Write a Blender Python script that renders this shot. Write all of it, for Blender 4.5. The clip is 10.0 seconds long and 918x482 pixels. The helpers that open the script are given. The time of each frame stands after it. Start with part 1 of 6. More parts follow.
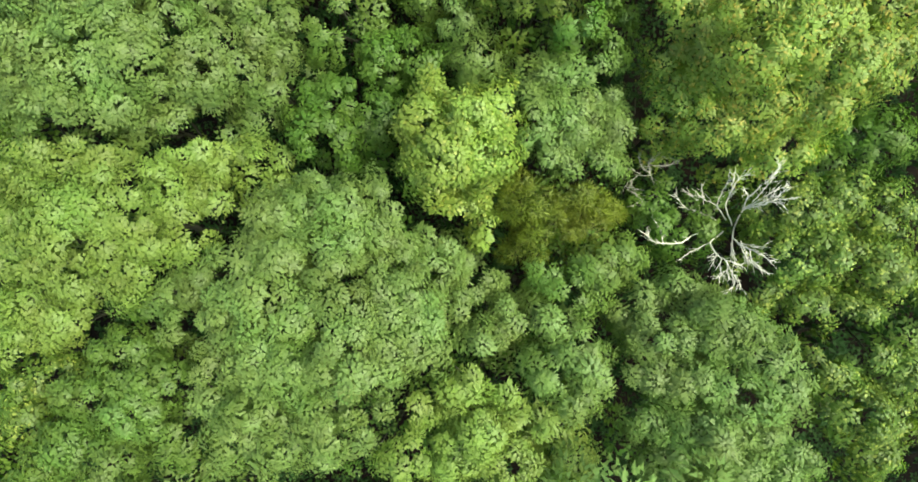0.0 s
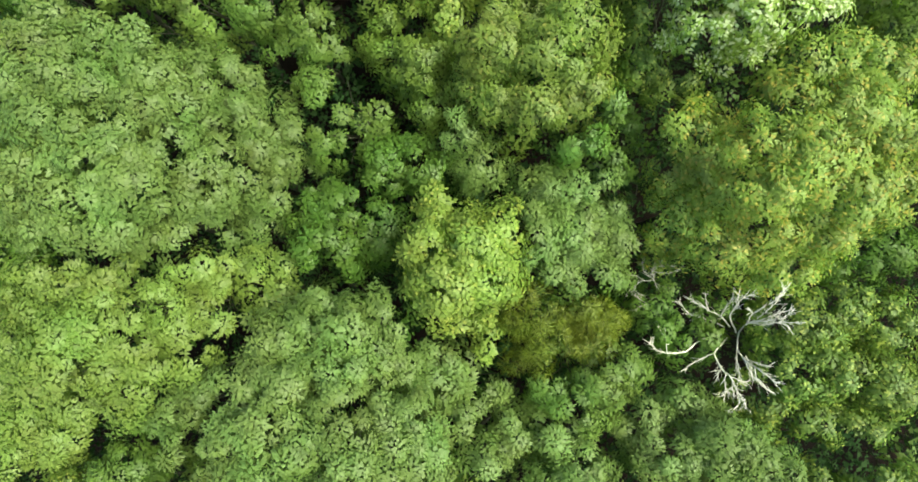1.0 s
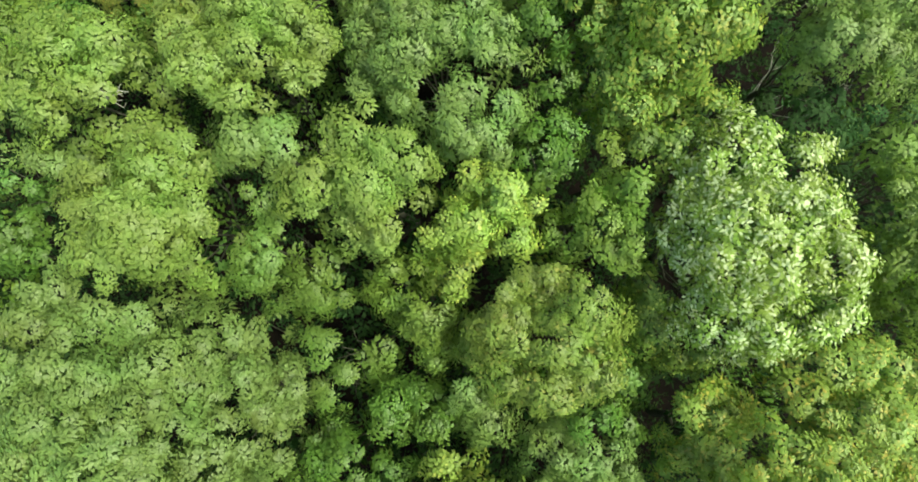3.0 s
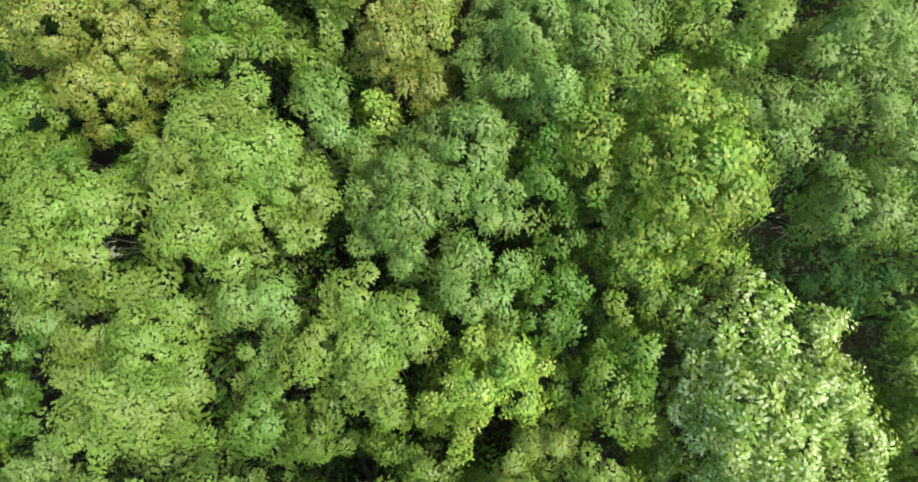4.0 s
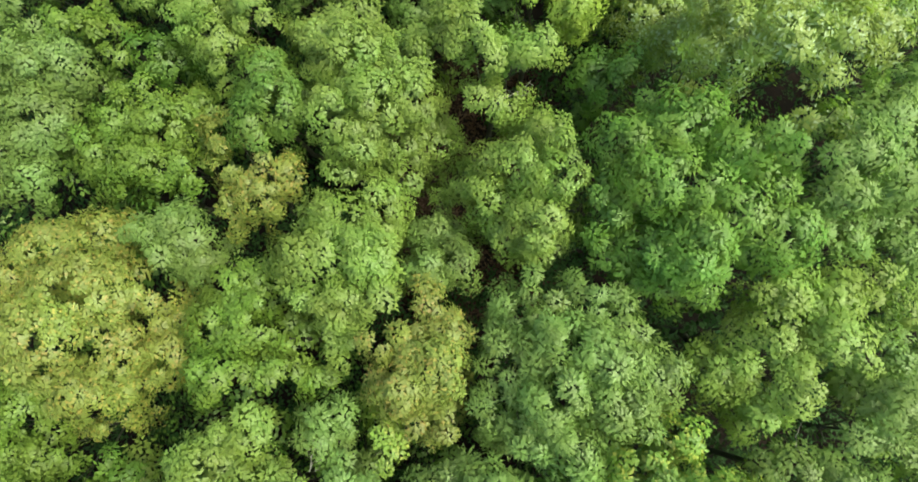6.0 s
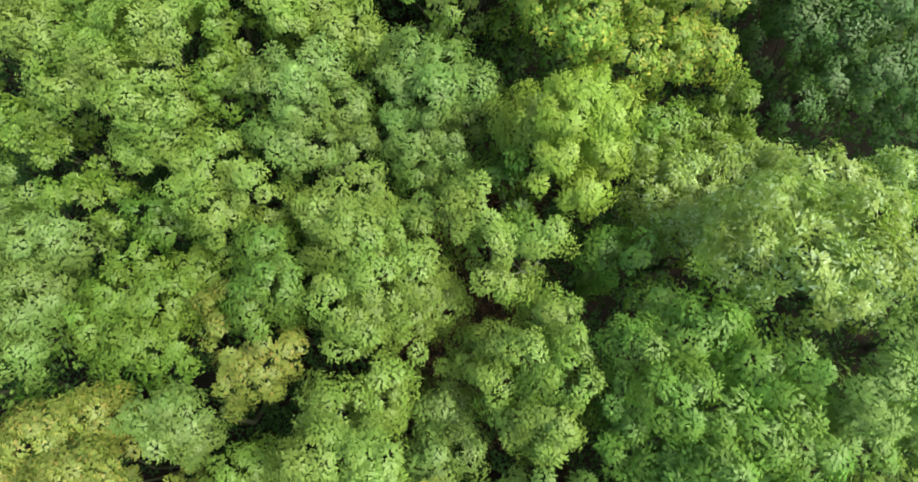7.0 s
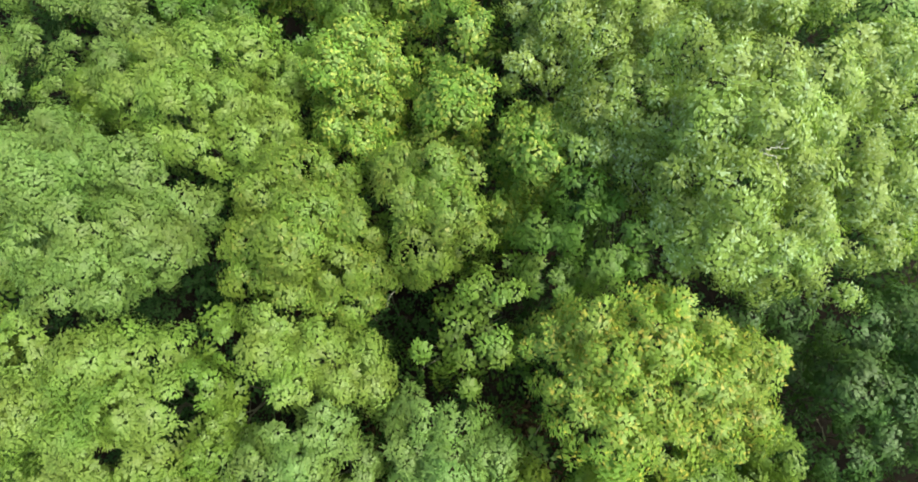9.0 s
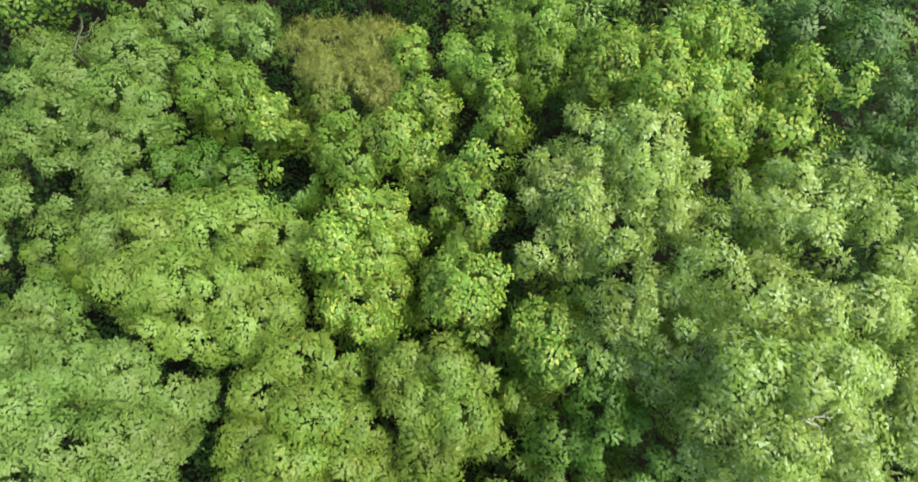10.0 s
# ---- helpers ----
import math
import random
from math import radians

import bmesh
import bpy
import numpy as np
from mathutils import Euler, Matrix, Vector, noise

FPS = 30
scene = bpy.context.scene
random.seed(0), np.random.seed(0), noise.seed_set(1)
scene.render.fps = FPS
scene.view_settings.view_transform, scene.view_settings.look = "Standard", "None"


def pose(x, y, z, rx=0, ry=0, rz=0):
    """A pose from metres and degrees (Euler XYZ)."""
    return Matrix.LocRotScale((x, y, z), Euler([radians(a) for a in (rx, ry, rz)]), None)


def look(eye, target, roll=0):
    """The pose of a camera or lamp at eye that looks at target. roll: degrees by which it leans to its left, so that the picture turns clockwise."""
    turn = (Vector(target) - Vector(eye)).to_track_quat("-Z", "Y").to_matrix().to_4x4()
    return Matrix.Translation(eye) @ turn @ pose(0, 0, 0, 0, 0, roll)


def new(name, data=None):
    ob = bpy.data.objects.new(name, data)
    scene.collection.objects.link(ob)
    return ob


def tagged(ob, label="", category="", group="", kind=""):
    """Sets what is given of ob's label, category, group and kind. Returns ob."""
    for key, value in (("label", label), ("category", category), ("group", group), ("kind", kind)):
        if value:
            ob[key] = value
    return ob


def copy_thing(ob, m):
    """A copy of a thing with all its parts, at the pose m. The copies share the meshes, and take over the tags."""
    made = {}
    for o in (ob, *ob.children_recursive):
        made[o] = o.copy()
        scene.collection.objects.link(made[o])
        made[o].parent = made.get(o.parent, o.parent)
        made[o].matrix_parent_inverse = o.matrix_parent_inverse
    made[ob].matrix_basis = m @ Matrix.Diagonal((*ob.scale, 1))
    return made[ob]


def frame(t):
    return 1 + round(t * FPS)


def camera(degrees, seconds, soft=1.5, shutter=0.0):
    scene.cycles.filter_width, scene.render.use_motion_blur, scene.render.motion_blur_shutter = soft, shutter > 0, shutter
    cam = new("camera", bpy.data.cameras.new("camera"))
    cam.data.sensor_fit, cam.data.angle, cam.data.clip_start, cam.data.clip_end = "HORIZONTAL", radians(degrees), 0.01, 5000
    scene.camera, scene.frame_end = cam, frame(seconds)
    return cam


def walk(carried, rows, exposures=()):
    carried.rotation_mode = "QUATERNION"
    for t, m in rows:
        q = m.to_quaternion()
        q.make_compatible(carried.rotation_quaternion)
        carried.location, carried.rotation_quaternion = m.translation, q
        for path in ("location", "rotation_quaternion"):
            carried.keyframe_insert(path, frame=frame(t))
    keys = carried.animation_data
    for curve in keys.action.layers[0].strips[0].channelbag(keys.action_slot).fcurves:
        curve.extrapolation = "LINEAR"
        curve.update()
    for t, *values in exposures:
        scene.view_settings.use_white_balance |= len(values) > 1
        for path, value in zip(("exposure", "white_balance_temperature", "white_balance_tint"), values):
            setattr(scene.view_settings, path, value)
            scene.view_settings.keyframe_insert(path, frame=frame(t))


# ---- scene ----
# The camera: seconds, eye (x, y, z), tilt ahead from straight down, heading, sideways lean.
cam = camera(70.0, 10.0, soft=1.65, shutter=0.15)
ROWS = [
    (0.0, 0.000, 0.000, 21.000, 1.77, -2.71, 1.33),
    (0.5, 0.000, 1.015, 21.011, 2.20, -2.73, 1.24),
    (1.0, -0.008, 2.037, 21.026, 2.71, -2.76, 1.16),
    (1.5, -0.025, 3.055, 21.051, 3.42, -2.78, 1.04),
    (2.0, -0.077, 4.147, 21.085, 4.10, -2.81, 0.77),
    (2.5, -0.129, 5.386, 21.115, 4.49, -2.90, 0.47),
    (2.7, -0.139, 5.924, 21.121, 4.65, -2.92, 0.38),
    (3.8, -0.165, 8.925, 21.073, 5.33, -3.55, -0.16),
    (4.0, -0.183, 9.515, 21.073, 5.55, -3.62, -0.30),
    (4.5, -0.215, 10.940, 21.086, 6.12, -3.62, -0.61),
    (5.0, -0.226, 12.323, 21.118, 7.01, -3.62, -0.78),
    (5.5, -0.184, 13.738, 21.156, 7.91, -3.75, -0.73),
    (5.7, -0.162, 14.246, 21.174, 8.10, -3.80, -0.70),
    (6.8, -0.055, 17.652, 21.245, 9.99, -3.99, -0.65),
    (7.0, -0.041, 18.313, 21.270, 10.29, -4.02, -0.69),
    (7.5, -0.026, 19.981, 21.307, 10.91, -4.00, -0.82),
    (8.0, 0.044, 21.732, 21.341, 11.35, -3.90, -0.76),
    (8.5, 0.075, 23.530, 21.375, 11.74, -3.82, -0.80),
    (9.0, 0.188, 25.371, 21.447, 11.96, -3.71, -0.52),
    (9.5, 0.263, 27.158, 21.447, 12.66, -3.64, -0.31),
    (10.0, 0.254, 29.000, 21.456, 13.26, -3.72, -0.40),
]


def flown(x, y, z, tilt, heading, lean):
    return pose(x, y, z, 0, 0, heading) @ pose(0, 0, 0, tilt) @ pose(0, 0, 0, 0, lean)


walk(cam, [(t, flown(*row)) for t, *row in ROWS], [(0.0, 1.53, 6800, -14)])

# world and sun
world = bpy.data.worlds.new("sky")
scene.world = world
world.use_nodes = True
wn = world.node_tree
sky = wn.nodes.new("ShaderNodeTexSky")
sky.sky_type = "NISHITA"
sky.sun_disc = False
sky.sun_elevation = radians(64)
sky.sun_rotation = radians(95)
sky.dust_density = 4.0
wn.links.new(sky.outputs[0], wn.nodes["Background"].inputs[0])
wn.nodes["Background"].inputs[1].default_value = 0.156
sun = new("sun", bpy.data.lights.new("sun", "SUN"))
sun.data.energy = 3.25
sun.data.angle = radians(20)
sun.data.color = (1.0, 0.94, 0.80)
sun.matrix_world = look((21, -2, 44), (0, 0, 0))


# materials
def nodes_of(name):
    m = bpy.data.materials.new(name)
    m.use_nodes = True
    nt = m.node_tree
    nt.nodes.clear()
    return m, nt


def node(nt, kind, **values):
    n = nt.nodes.new(kind)
    for key, value in values.items():
        n.inputs[key].default_value = value
    return n


def ramp(nt, fac, stops):
    r = nt.nodes.new("ShaderNodeValToRGB")
    e = r.color_ramp.elements
    while len(e) < len(stops):
        e.new(0.5)
    for el, (p, c) in zip(e, stops):
        el.position, el.color = p, (*c, 1)
    nt.links.new(fac, r.inputs[0])
    return r.outputs[0]


def leaf_material(name, dark, mid, light, tip=None, share=0.0, rough=0.50, shine=0.33, through_light=0.46):
    """Leaves: each blade takes its own tone, patches of the crown drift in hue, light passes through."""
    m, nt = nodes_of(name)
    geo = nt.nodes.new("ShaderNodeNewGeometry")
    dark = tuple(m + 0.40 * (d - m) for d, m in zip(dark, mid))
    light = tuple(m + 0.40 * (l - m) for l, m in zip(light, mid))
    stops = [(0.0, dark), (0.5, mid), (1.0 - share if tip else 1.0, light)]
    if tip:
        stops += [(min(1.0 - share + 0.02, 1.0), tip)]
    tone = ramp(nt, geo.outputs["Random Per Island"], stops)
    where = nt.nodes.new("ShaderNodeTexCoord")
    patch = node(nt, "ShaderNodeTexNoise", Scale=0.9, Detail=3.0)
    nt.links.new(where.outputs["Object"], patch.inputs["Vector"])
    drift = node(nt, "ShaderNodeHueSaturation")
    span = node(nt, "ShaderNodeMapRange")
    for k, v in ((1, 0.3), (2, 0.7), (3, 0.485), (4, 0.515)):
        span.inputs[k].default_value = v
    nt.links.new(patch.outputs[0], span.inputs[0])
    nt.links.new(span.outputs[0], drift.inputs["Hue"])
    lift = node(nt, "ShaderNodeMapRange")
    for k, v in ((1, 0.3), (2, 0.7), (3, 0.86), (4, 1.14)):
        lift.inputs[k].default_value = v
    nt.links.new(patch.outputs[0], lift.inputs[0])
    # and tuft by tuft
    fine = node(nt, "ShaderNodeTexNoise", Scale=4.2, Detail=1.0)
    nt.links.new(where.outputs["Object"], fine.inputs["Vector"])
    small = node(nt, "ShaderNodeMapRange")
    for k, v in ((1, 0.3), (2, 0.7), (3, 0.86), (4, 1.14)):
        small.inputs[k].default_value = v
    nt.links.new(fine.outputs[0], small.inputs[0])
    lifted = node(nt, "ShaderNodeMath")
    lifted.operation = "MULTIPLY"
    nt.links.new(lift.outputs[0], lifted.inputs[0])
    nt.links.new(small.outputs[0], lifted.inputs[1])
    # every tree has a tone of its own
    own = nt.nodes.new("ShaderNodeObjectInfo")
    tint = node(nt, "ShaderNodeMapRange")
    tint.inputs[3].default_value, tint.inputs[4].default_value = 0.90, 1.10
    nt.links.new(own.outputs["Random"], tint.inputs[0])
    both = node(nt, "ShaderNodeMath")
    both.operation = "MULTIPLY"
    nt.links.new(lifted.outputs[0], both.inputs[0])
    nt.links.new(tint.outputs[0], both.inputs[1])
    nt.links.new(both.outputs[0], drift.inputs["Value"])
    nt.links.new(tone, drift.inputs["Color"])
    bsdf = node(nt, "ShaderNodeBsdfPrincipled", Roughness=rough)
    bsdf.inputs["Specular IOR Level"].default_value = shine
    nt.links.new(drift.outputs[0], bsdf.inputs["Base Color"])
    thin = nt.nodes.new("ShaderNodeBsdfTranslucent")
    warm = node(nt, "ShaderNodeMix")
    warm.data_type, warm.blend_type = "RGBA", "MULTIPLY"
    warm.inputs[0].default_value = 1.0
    warm.inputs[7].default_value = (1.10, 1.32, 0.66, 1)
    nt.links.new(drift.outputs[0], warm.inputs[6])
    nt.links.new(warm.outputs[2], thin.inputs["Color"])
    mix = nt.nodes.new("ShaderNodeMixShader")
    mix.inputs[0].default_value = through_light
    nt.links.new(bsdf.outputs[0], mix.inputs[1])
    nt.links.new(thin.outputs[0], mix.inputs[2])
    out = nt.nodes.new("ShaderNodeOutputMaterial")
    nt.links.new(mix.outputs[0], out.inputs[0])
    return m


def rough_material(name, stops, scale, bump, rough=0.9, stretch=(1, 1, 1)):
    m, nt = nodes_of(name)
    where = nt.nodes.new("ShaderNodeTexCoord")
    place = node(nt, "ShaderNodeMapping")
    place.inputs["Scale"].default_value = stretch
    nt.links.new(where.outputs["Object"], place.inputs["Vector"])
    grain = node(nt, "ShaderNodeTexNoise", Scale=scale, Detail=8.0, Roughness=0.65)
    broad = node(nt, "ShaderNodeTexNoise", Scale=scale * 0.12, Detail=3.0)
    for n in (grain, broad):
        nt.links.new(place.outputs[0], n.inputs["Vector"])
    both = node(nt, "ShaderNodeMath")
    both.operation = "MULTIPLY_ADD"
    both.inputs[1].default_value = 0.45
    nt.links.new(broad.outputs[0], both.inputs[0])
    half = node(nt, "ShaderNodeMath")
    half.operation = "MULTIPLY"
    half.inputs[1].default_value = 0.55
    nt.links.new(grain.outputs[0], half.inputs[0])
    nt.links.new(half.outputs[0], both.inputs[2])
    bsdf = node(nt, "ShaderNodeBsdfPrincipled", Roughness=rough)
    bsdf.inputs["Specular IOR Level"].default_value = 0.08
    nt.links.new(ramp(nt, both.outputs[0], stops), bsdf.inputs["Base Color"])
    relief = node(nt, "ShaderNodeBump", Strength=bump, Distance=0.03)
    nt.links.new(grain.outputs[0], relief.inputs["Height"])
    nt.links.new(relief.outputs[0], bsdf.inputs["Normal"])
    out = nt.nodes.new("ShaderNodeOutputMaterial")
    nt.links.new(bsdf.outputs[0], out.inputs[0])
    return m


# species: leaf length, leaf width, leaves to a tuft, radius of a tuft, droop of the leaves, corners of a leaf, spacing of tufts in radii
SPECIES = {
    "oak": (0.070, 0.051, 138, 0.275, 0.45, 3, 1.05),
    "fresh": (0.070, 0.052, 138, 0.279, 0.45, 3, 1.05),
    "sage": (0.081, 0.045, 138, 0.275, 0.35, 3, 1.07),
    "alder": (0.077, 0.069, 70, 0.275, 0.50, 4, 1.14),
    "leafy": (0.066, 0.059, 70, 0.248, 0.55, 4, 1.09),
    "hornbeam": (0.066, 0.059, 70, 0.248, 0.55, 4, 1.12),
    "hazel": (0.071, 0.063, 62, 0.248, 0.55, 4, 1.18),
    "dull": (0.070, 0.052, 115, 0.253, 0.50, 3, 1.13),
    "lime": (0.073, 0.065, 72, 0.248, 0.40, 4, 1.05),
    "limey": (0.070, 0.051, 132, 0.253, 0.45, 3, 1.05),
    "maple": (0.077, 0.067, 72, 0.258, 0.45, 4, 1.09),
    "deep": (0.087, 0.059, 132, 0.294, 0.45, 3, 1.07),
    "gold": (0.073, 0.052, 133, 0.269, 0.45, 3, 1.07),
    "olive": (0.070, 0.047, 140, 0.264, 0.45, 3, 1.05),
    "ochre": (0.066, 0.049, 115, 0.248, 0.50, 3, 1.13),
    "silver": (0.072, 0.056, 91, 0.270, 0.30, 4, 1.18),
    "silveroak": (0.071, 0.045, 157, 0.275, 0.40, 3, 1.09),
    "broom": (0.130, 0.016, 161, 0.200, -0.20, 3, 0.95),
    "broomgold": (0.140, 0.016, 152, 0.210, -0.10, 3, 1.00),
    "brush": (0.088, 0.063, 38, 0.239, 0.50, 4, 1.42),
}
LEAF = {
    "oak": leaf_material("oak_leaf", (0.096, 0.140, 0.034), (0.130, 0.184, 0.048), (0.174, 0.233, 0.073)),
    "fresh": leaf_material("fresh_oak_leaf", (0.114, 0.163, 0.029), (0.157, 0.215, 0.046), (0.210, 0.266, 0.071)),
    "sage": leaf_material("sage_oak_leaf", (0.096, 0.145, 0.034), (0.131, 0.192, 0.050), (0.180, 0.247, 0.076)),
    # a darkened leaf for trees that stand shaded: the shade is in the colour
    "alder": leaf_material("shade_toned_leaf", (0.036, 0.066, 0.017), (0.052, 0.092, 0.025), (0.076, 0.122, 0.037)),
    "leafy": leaf_material("young_leaf", (0.088, 0.132, 0.020), (0.118, 0.176, 0.029), (0.162, 0.226, 0.045)),
    "hornbeam": leaf_material("hornbeam_leaf", (0.062, 0.098, 0.015), (0.085, 0.132, 0.021), (0.122, 0.176, 0.033), tip=(0.21, 0.25, 0.050), share=0.16),
    "hazel": leaf_material("hazel_leaf", (0.057, 0.104, 0.015), (0.080, 0.142, 0.023), (0.114, 0.188, 0.035)),
    "dull": leaf_material("dull_leaf", (0.074, 0.117, 0.019), (0.099, 0.154, 0.029), (0.135, 0.198, 0.046)),
    "lime": leaf_material("lime_maple_leaf", (0.127, 0.185, 0.029), (0.175, 0.238, 0.043), (0.244, 0.300, 0.072), tip=(0.28, 0.31, 0.065), share=0.10),
    "limey": leaf_material("yellow_maple_leaf", (0.140, 0.196, 0.027), (0.192, 0.253, 0.043), (0.259, 0.318, 0.073)),
    "maple": leaf_material("maple_leaf", (0.099, 0.158, 0.024), (0.138, 0.208, 0.037), (0.190, 0.264, 0.060), tip=(0.27, 0.29, 0.060), share=0.20),
    "deep": leaf_material("deep_green_leaf", (0.080, 0.138, 0.021), (0.111, 0.186, 0.033), (0.157, 0.238, 0.052)),
    "gold": leaf_material("gold_oak_leaf", (0.120, 0.171, 0.025), (0.162, 0.221, 0.039), (0.222, 0.280, 0.067), tip=(0.31, 0.27, 0.055), share=0.14),
    "olive": leaf_material("olive_oak_leaf", (0.094, 0.134, 0.020), (0.129, 0.177, 0.031), (0.178, 0.224, 0.050), tip=(0.21, 0.215, 0.050), share=0.06),
    "ochre": leaf_material("ochre_leaf", (0.118, 0.146, 0.028), (0.162, 0.188, 0.042), (0.222, 0.240, 0.068), tip=(0.27, 0.22, 0.06), share=0.12),
    "silver": leaf_material("white_poplar_leaf", (0.122, 0.180, 0.028), (0.178, 0.244, 0.044), (0.258, 0.326, 0.082), tip=(0.40, 0.44, 0.25), share=0.34, rough=0.45),
    "silveroak": leaf_material("pale_oak_leaf", (0.133, 0.176, 0.037), (0.185, 0.236, 0.055), (0.257, 0.304, 0.089), tip=(0.30, 0.36, 0.20), share=0.16),
    "broom": leaf_material("broom_twig", (0.105, 0.138, 0.014), (0.150, 0.184, 0.021), (0.205, 0.240, 0.033)),
    "broomgold": leaf_material("pine_needle", (0.150, 0.165, 0.040), (0.205, 0.215, 0.060), (0.270, 0.270, 0.090)),
    # the shade of the gaps is put into this leaf colour
    "brush": leaf_material("shade_toned_thicket_leaf", (0.018, 0.040, 0.012), (0.029, 0.060, 0.019), (0.047, 0.086, 0.029), rough=0.7, shine=0.1),
}
BARK = rough_material("bark", [(0.25, (0.024, 0.025, 0.017)), (0.5, (0.060, 0.060, 0.042)), (0.75, (0.12, 0.12, 0.09))], 9, 0.8, stretch=(1, 1, 0.25))
DEADWOOD = rough_material("bleached_wood", [(0.25, (0.38, 0.35, 0.29)), (0.5, (0.57, 0.54, 0.47)), (0.75, (0.72, 0.69, 0.62))], 14, 0.6, stretch=(1, 1, 0.3))
GREYWOOD = rough_material("grey_dead_wood", [(0.25, (0.15, 0.14, 0.12)), (0.5, (0.28, 0.265, 0.23)), (0.75, (0.42, 0.40, 0.35))], 14, 0.6, stretch=(1, 1, 0.3))
# brown litter taken down to near black: the shade below the crowns is painted in
SHADED_LITTER = rough_material("shade_toned_litter", [(0.28, (0.004, 0.004, 0.003)), (0.48, (0.008, 0.006, 0.005)), (0.60, (0.014, 0.009, 0.007)), (0.75, (0.026, 0.015, 0.011))], 5, 1.0)

FALLEN = leaf_material("fallen_leaf", (0.022, 0.013, 0.008), (0.042, 0.024, 0.014), (0.085, 0.052, 0.032), rough=0.8, shine=0.2, through_light=0.1)


# building blocks
def linked(name, verts, faces, material, parent=None, label="", normals=None):
    """One mesh from numpy arrays: vertices and faces of one size."""
    me = bpy.data.meshes.new(name)
    n, k = faces.shape
    me.vertices.add(len(verts))
    me.vertices.foreach_set("co", np.ascontiguousarray(verts, dtype=np.float32).ravel())
    me.loops.add(n * k)
    me.loops.foreach_set("vertex_index", faces.astype(np.int32).ravel())
    me.polygons.add(n)
    me.polygons.foreach_set("loop_start", np.arange(0, n * k, k, dtype=np.int32))
    me.update(calc_edges=True)
    me.materials.append(material)
    if normals is not None:
        me.attributes.new("custom_normal", "FLOAT_VECTOR", "POINT").data.foreach_set("vector", np.ascontiguousarray(normals, dtype=np.float32).ravel())
    ob = new(name, me)
    if parent:
        ob.parent = parent
    if label:
        ob["label"] = label
    return ob


def unit(v):
    return v / np.maximum(np.linalg.norm(v, axis=-1, keepdims=True), 1e-9)


def tube(points, radii, sides=7):
    """A tapered round stem along points."""
    p = np.array(points, float)
    d = unit(np.gradient(p, axis=0))
    a = unit(np.cross(d, np.where(np.abs(d[:, 2:3]) > 0.9, [[1.0, 0, 0]], [[0, 0, 1.0]])))
    b = np.cross(d, a)
    ang = np.linspace(0, 2 * np.pi, sides, endpoint=False)
    ring = a[:, None] * np.cos(ang)[None, :, None] + b[:, None] * np.sin(ang)[None, :, None]
    v = (p[:, None] + ring * np.array(radii)[:, None, None]).reshape(-1, 3)
    n = len(p)
    i, j = np.meshgrid(np.arange(n - 1), np.arange(sides), indexing="ij")
    k = (j + 1) % sides
    f = np.stack([i * sides + j, i * sides + k, (i + 1) * sides + k, (i + 1) * sides + j], -1).reshape(-1, 4)
    return v, f


def joined(pieces):
    vs, fs, n = [], [], 0
    for v, f in pieces:
        vs.append(v)
        fs.append(f + n)
        n += len(v)
    return np.concatenate(vs), np.concatenate(fs)


def bent(a, b, rng, sag=0.12, steps=5, crook=0.05):
    """Points of a crooked stem from a to b."""
    a, b = np.array(a, float), np.array(b, float)
    s = np.linspace(0, 1, steps)[:, None]
    wob = rng.normal(0, 1, (steps, 3)) * np.linalg.norm(b - a) * crook * np.sin(np.pi * s)
    bow = np.array([0, 0, 1.0]) * np.linalg.norm(b - a) * sag * np.sin(np.pi * s)
    return a + (b - a) * s + wob + bow


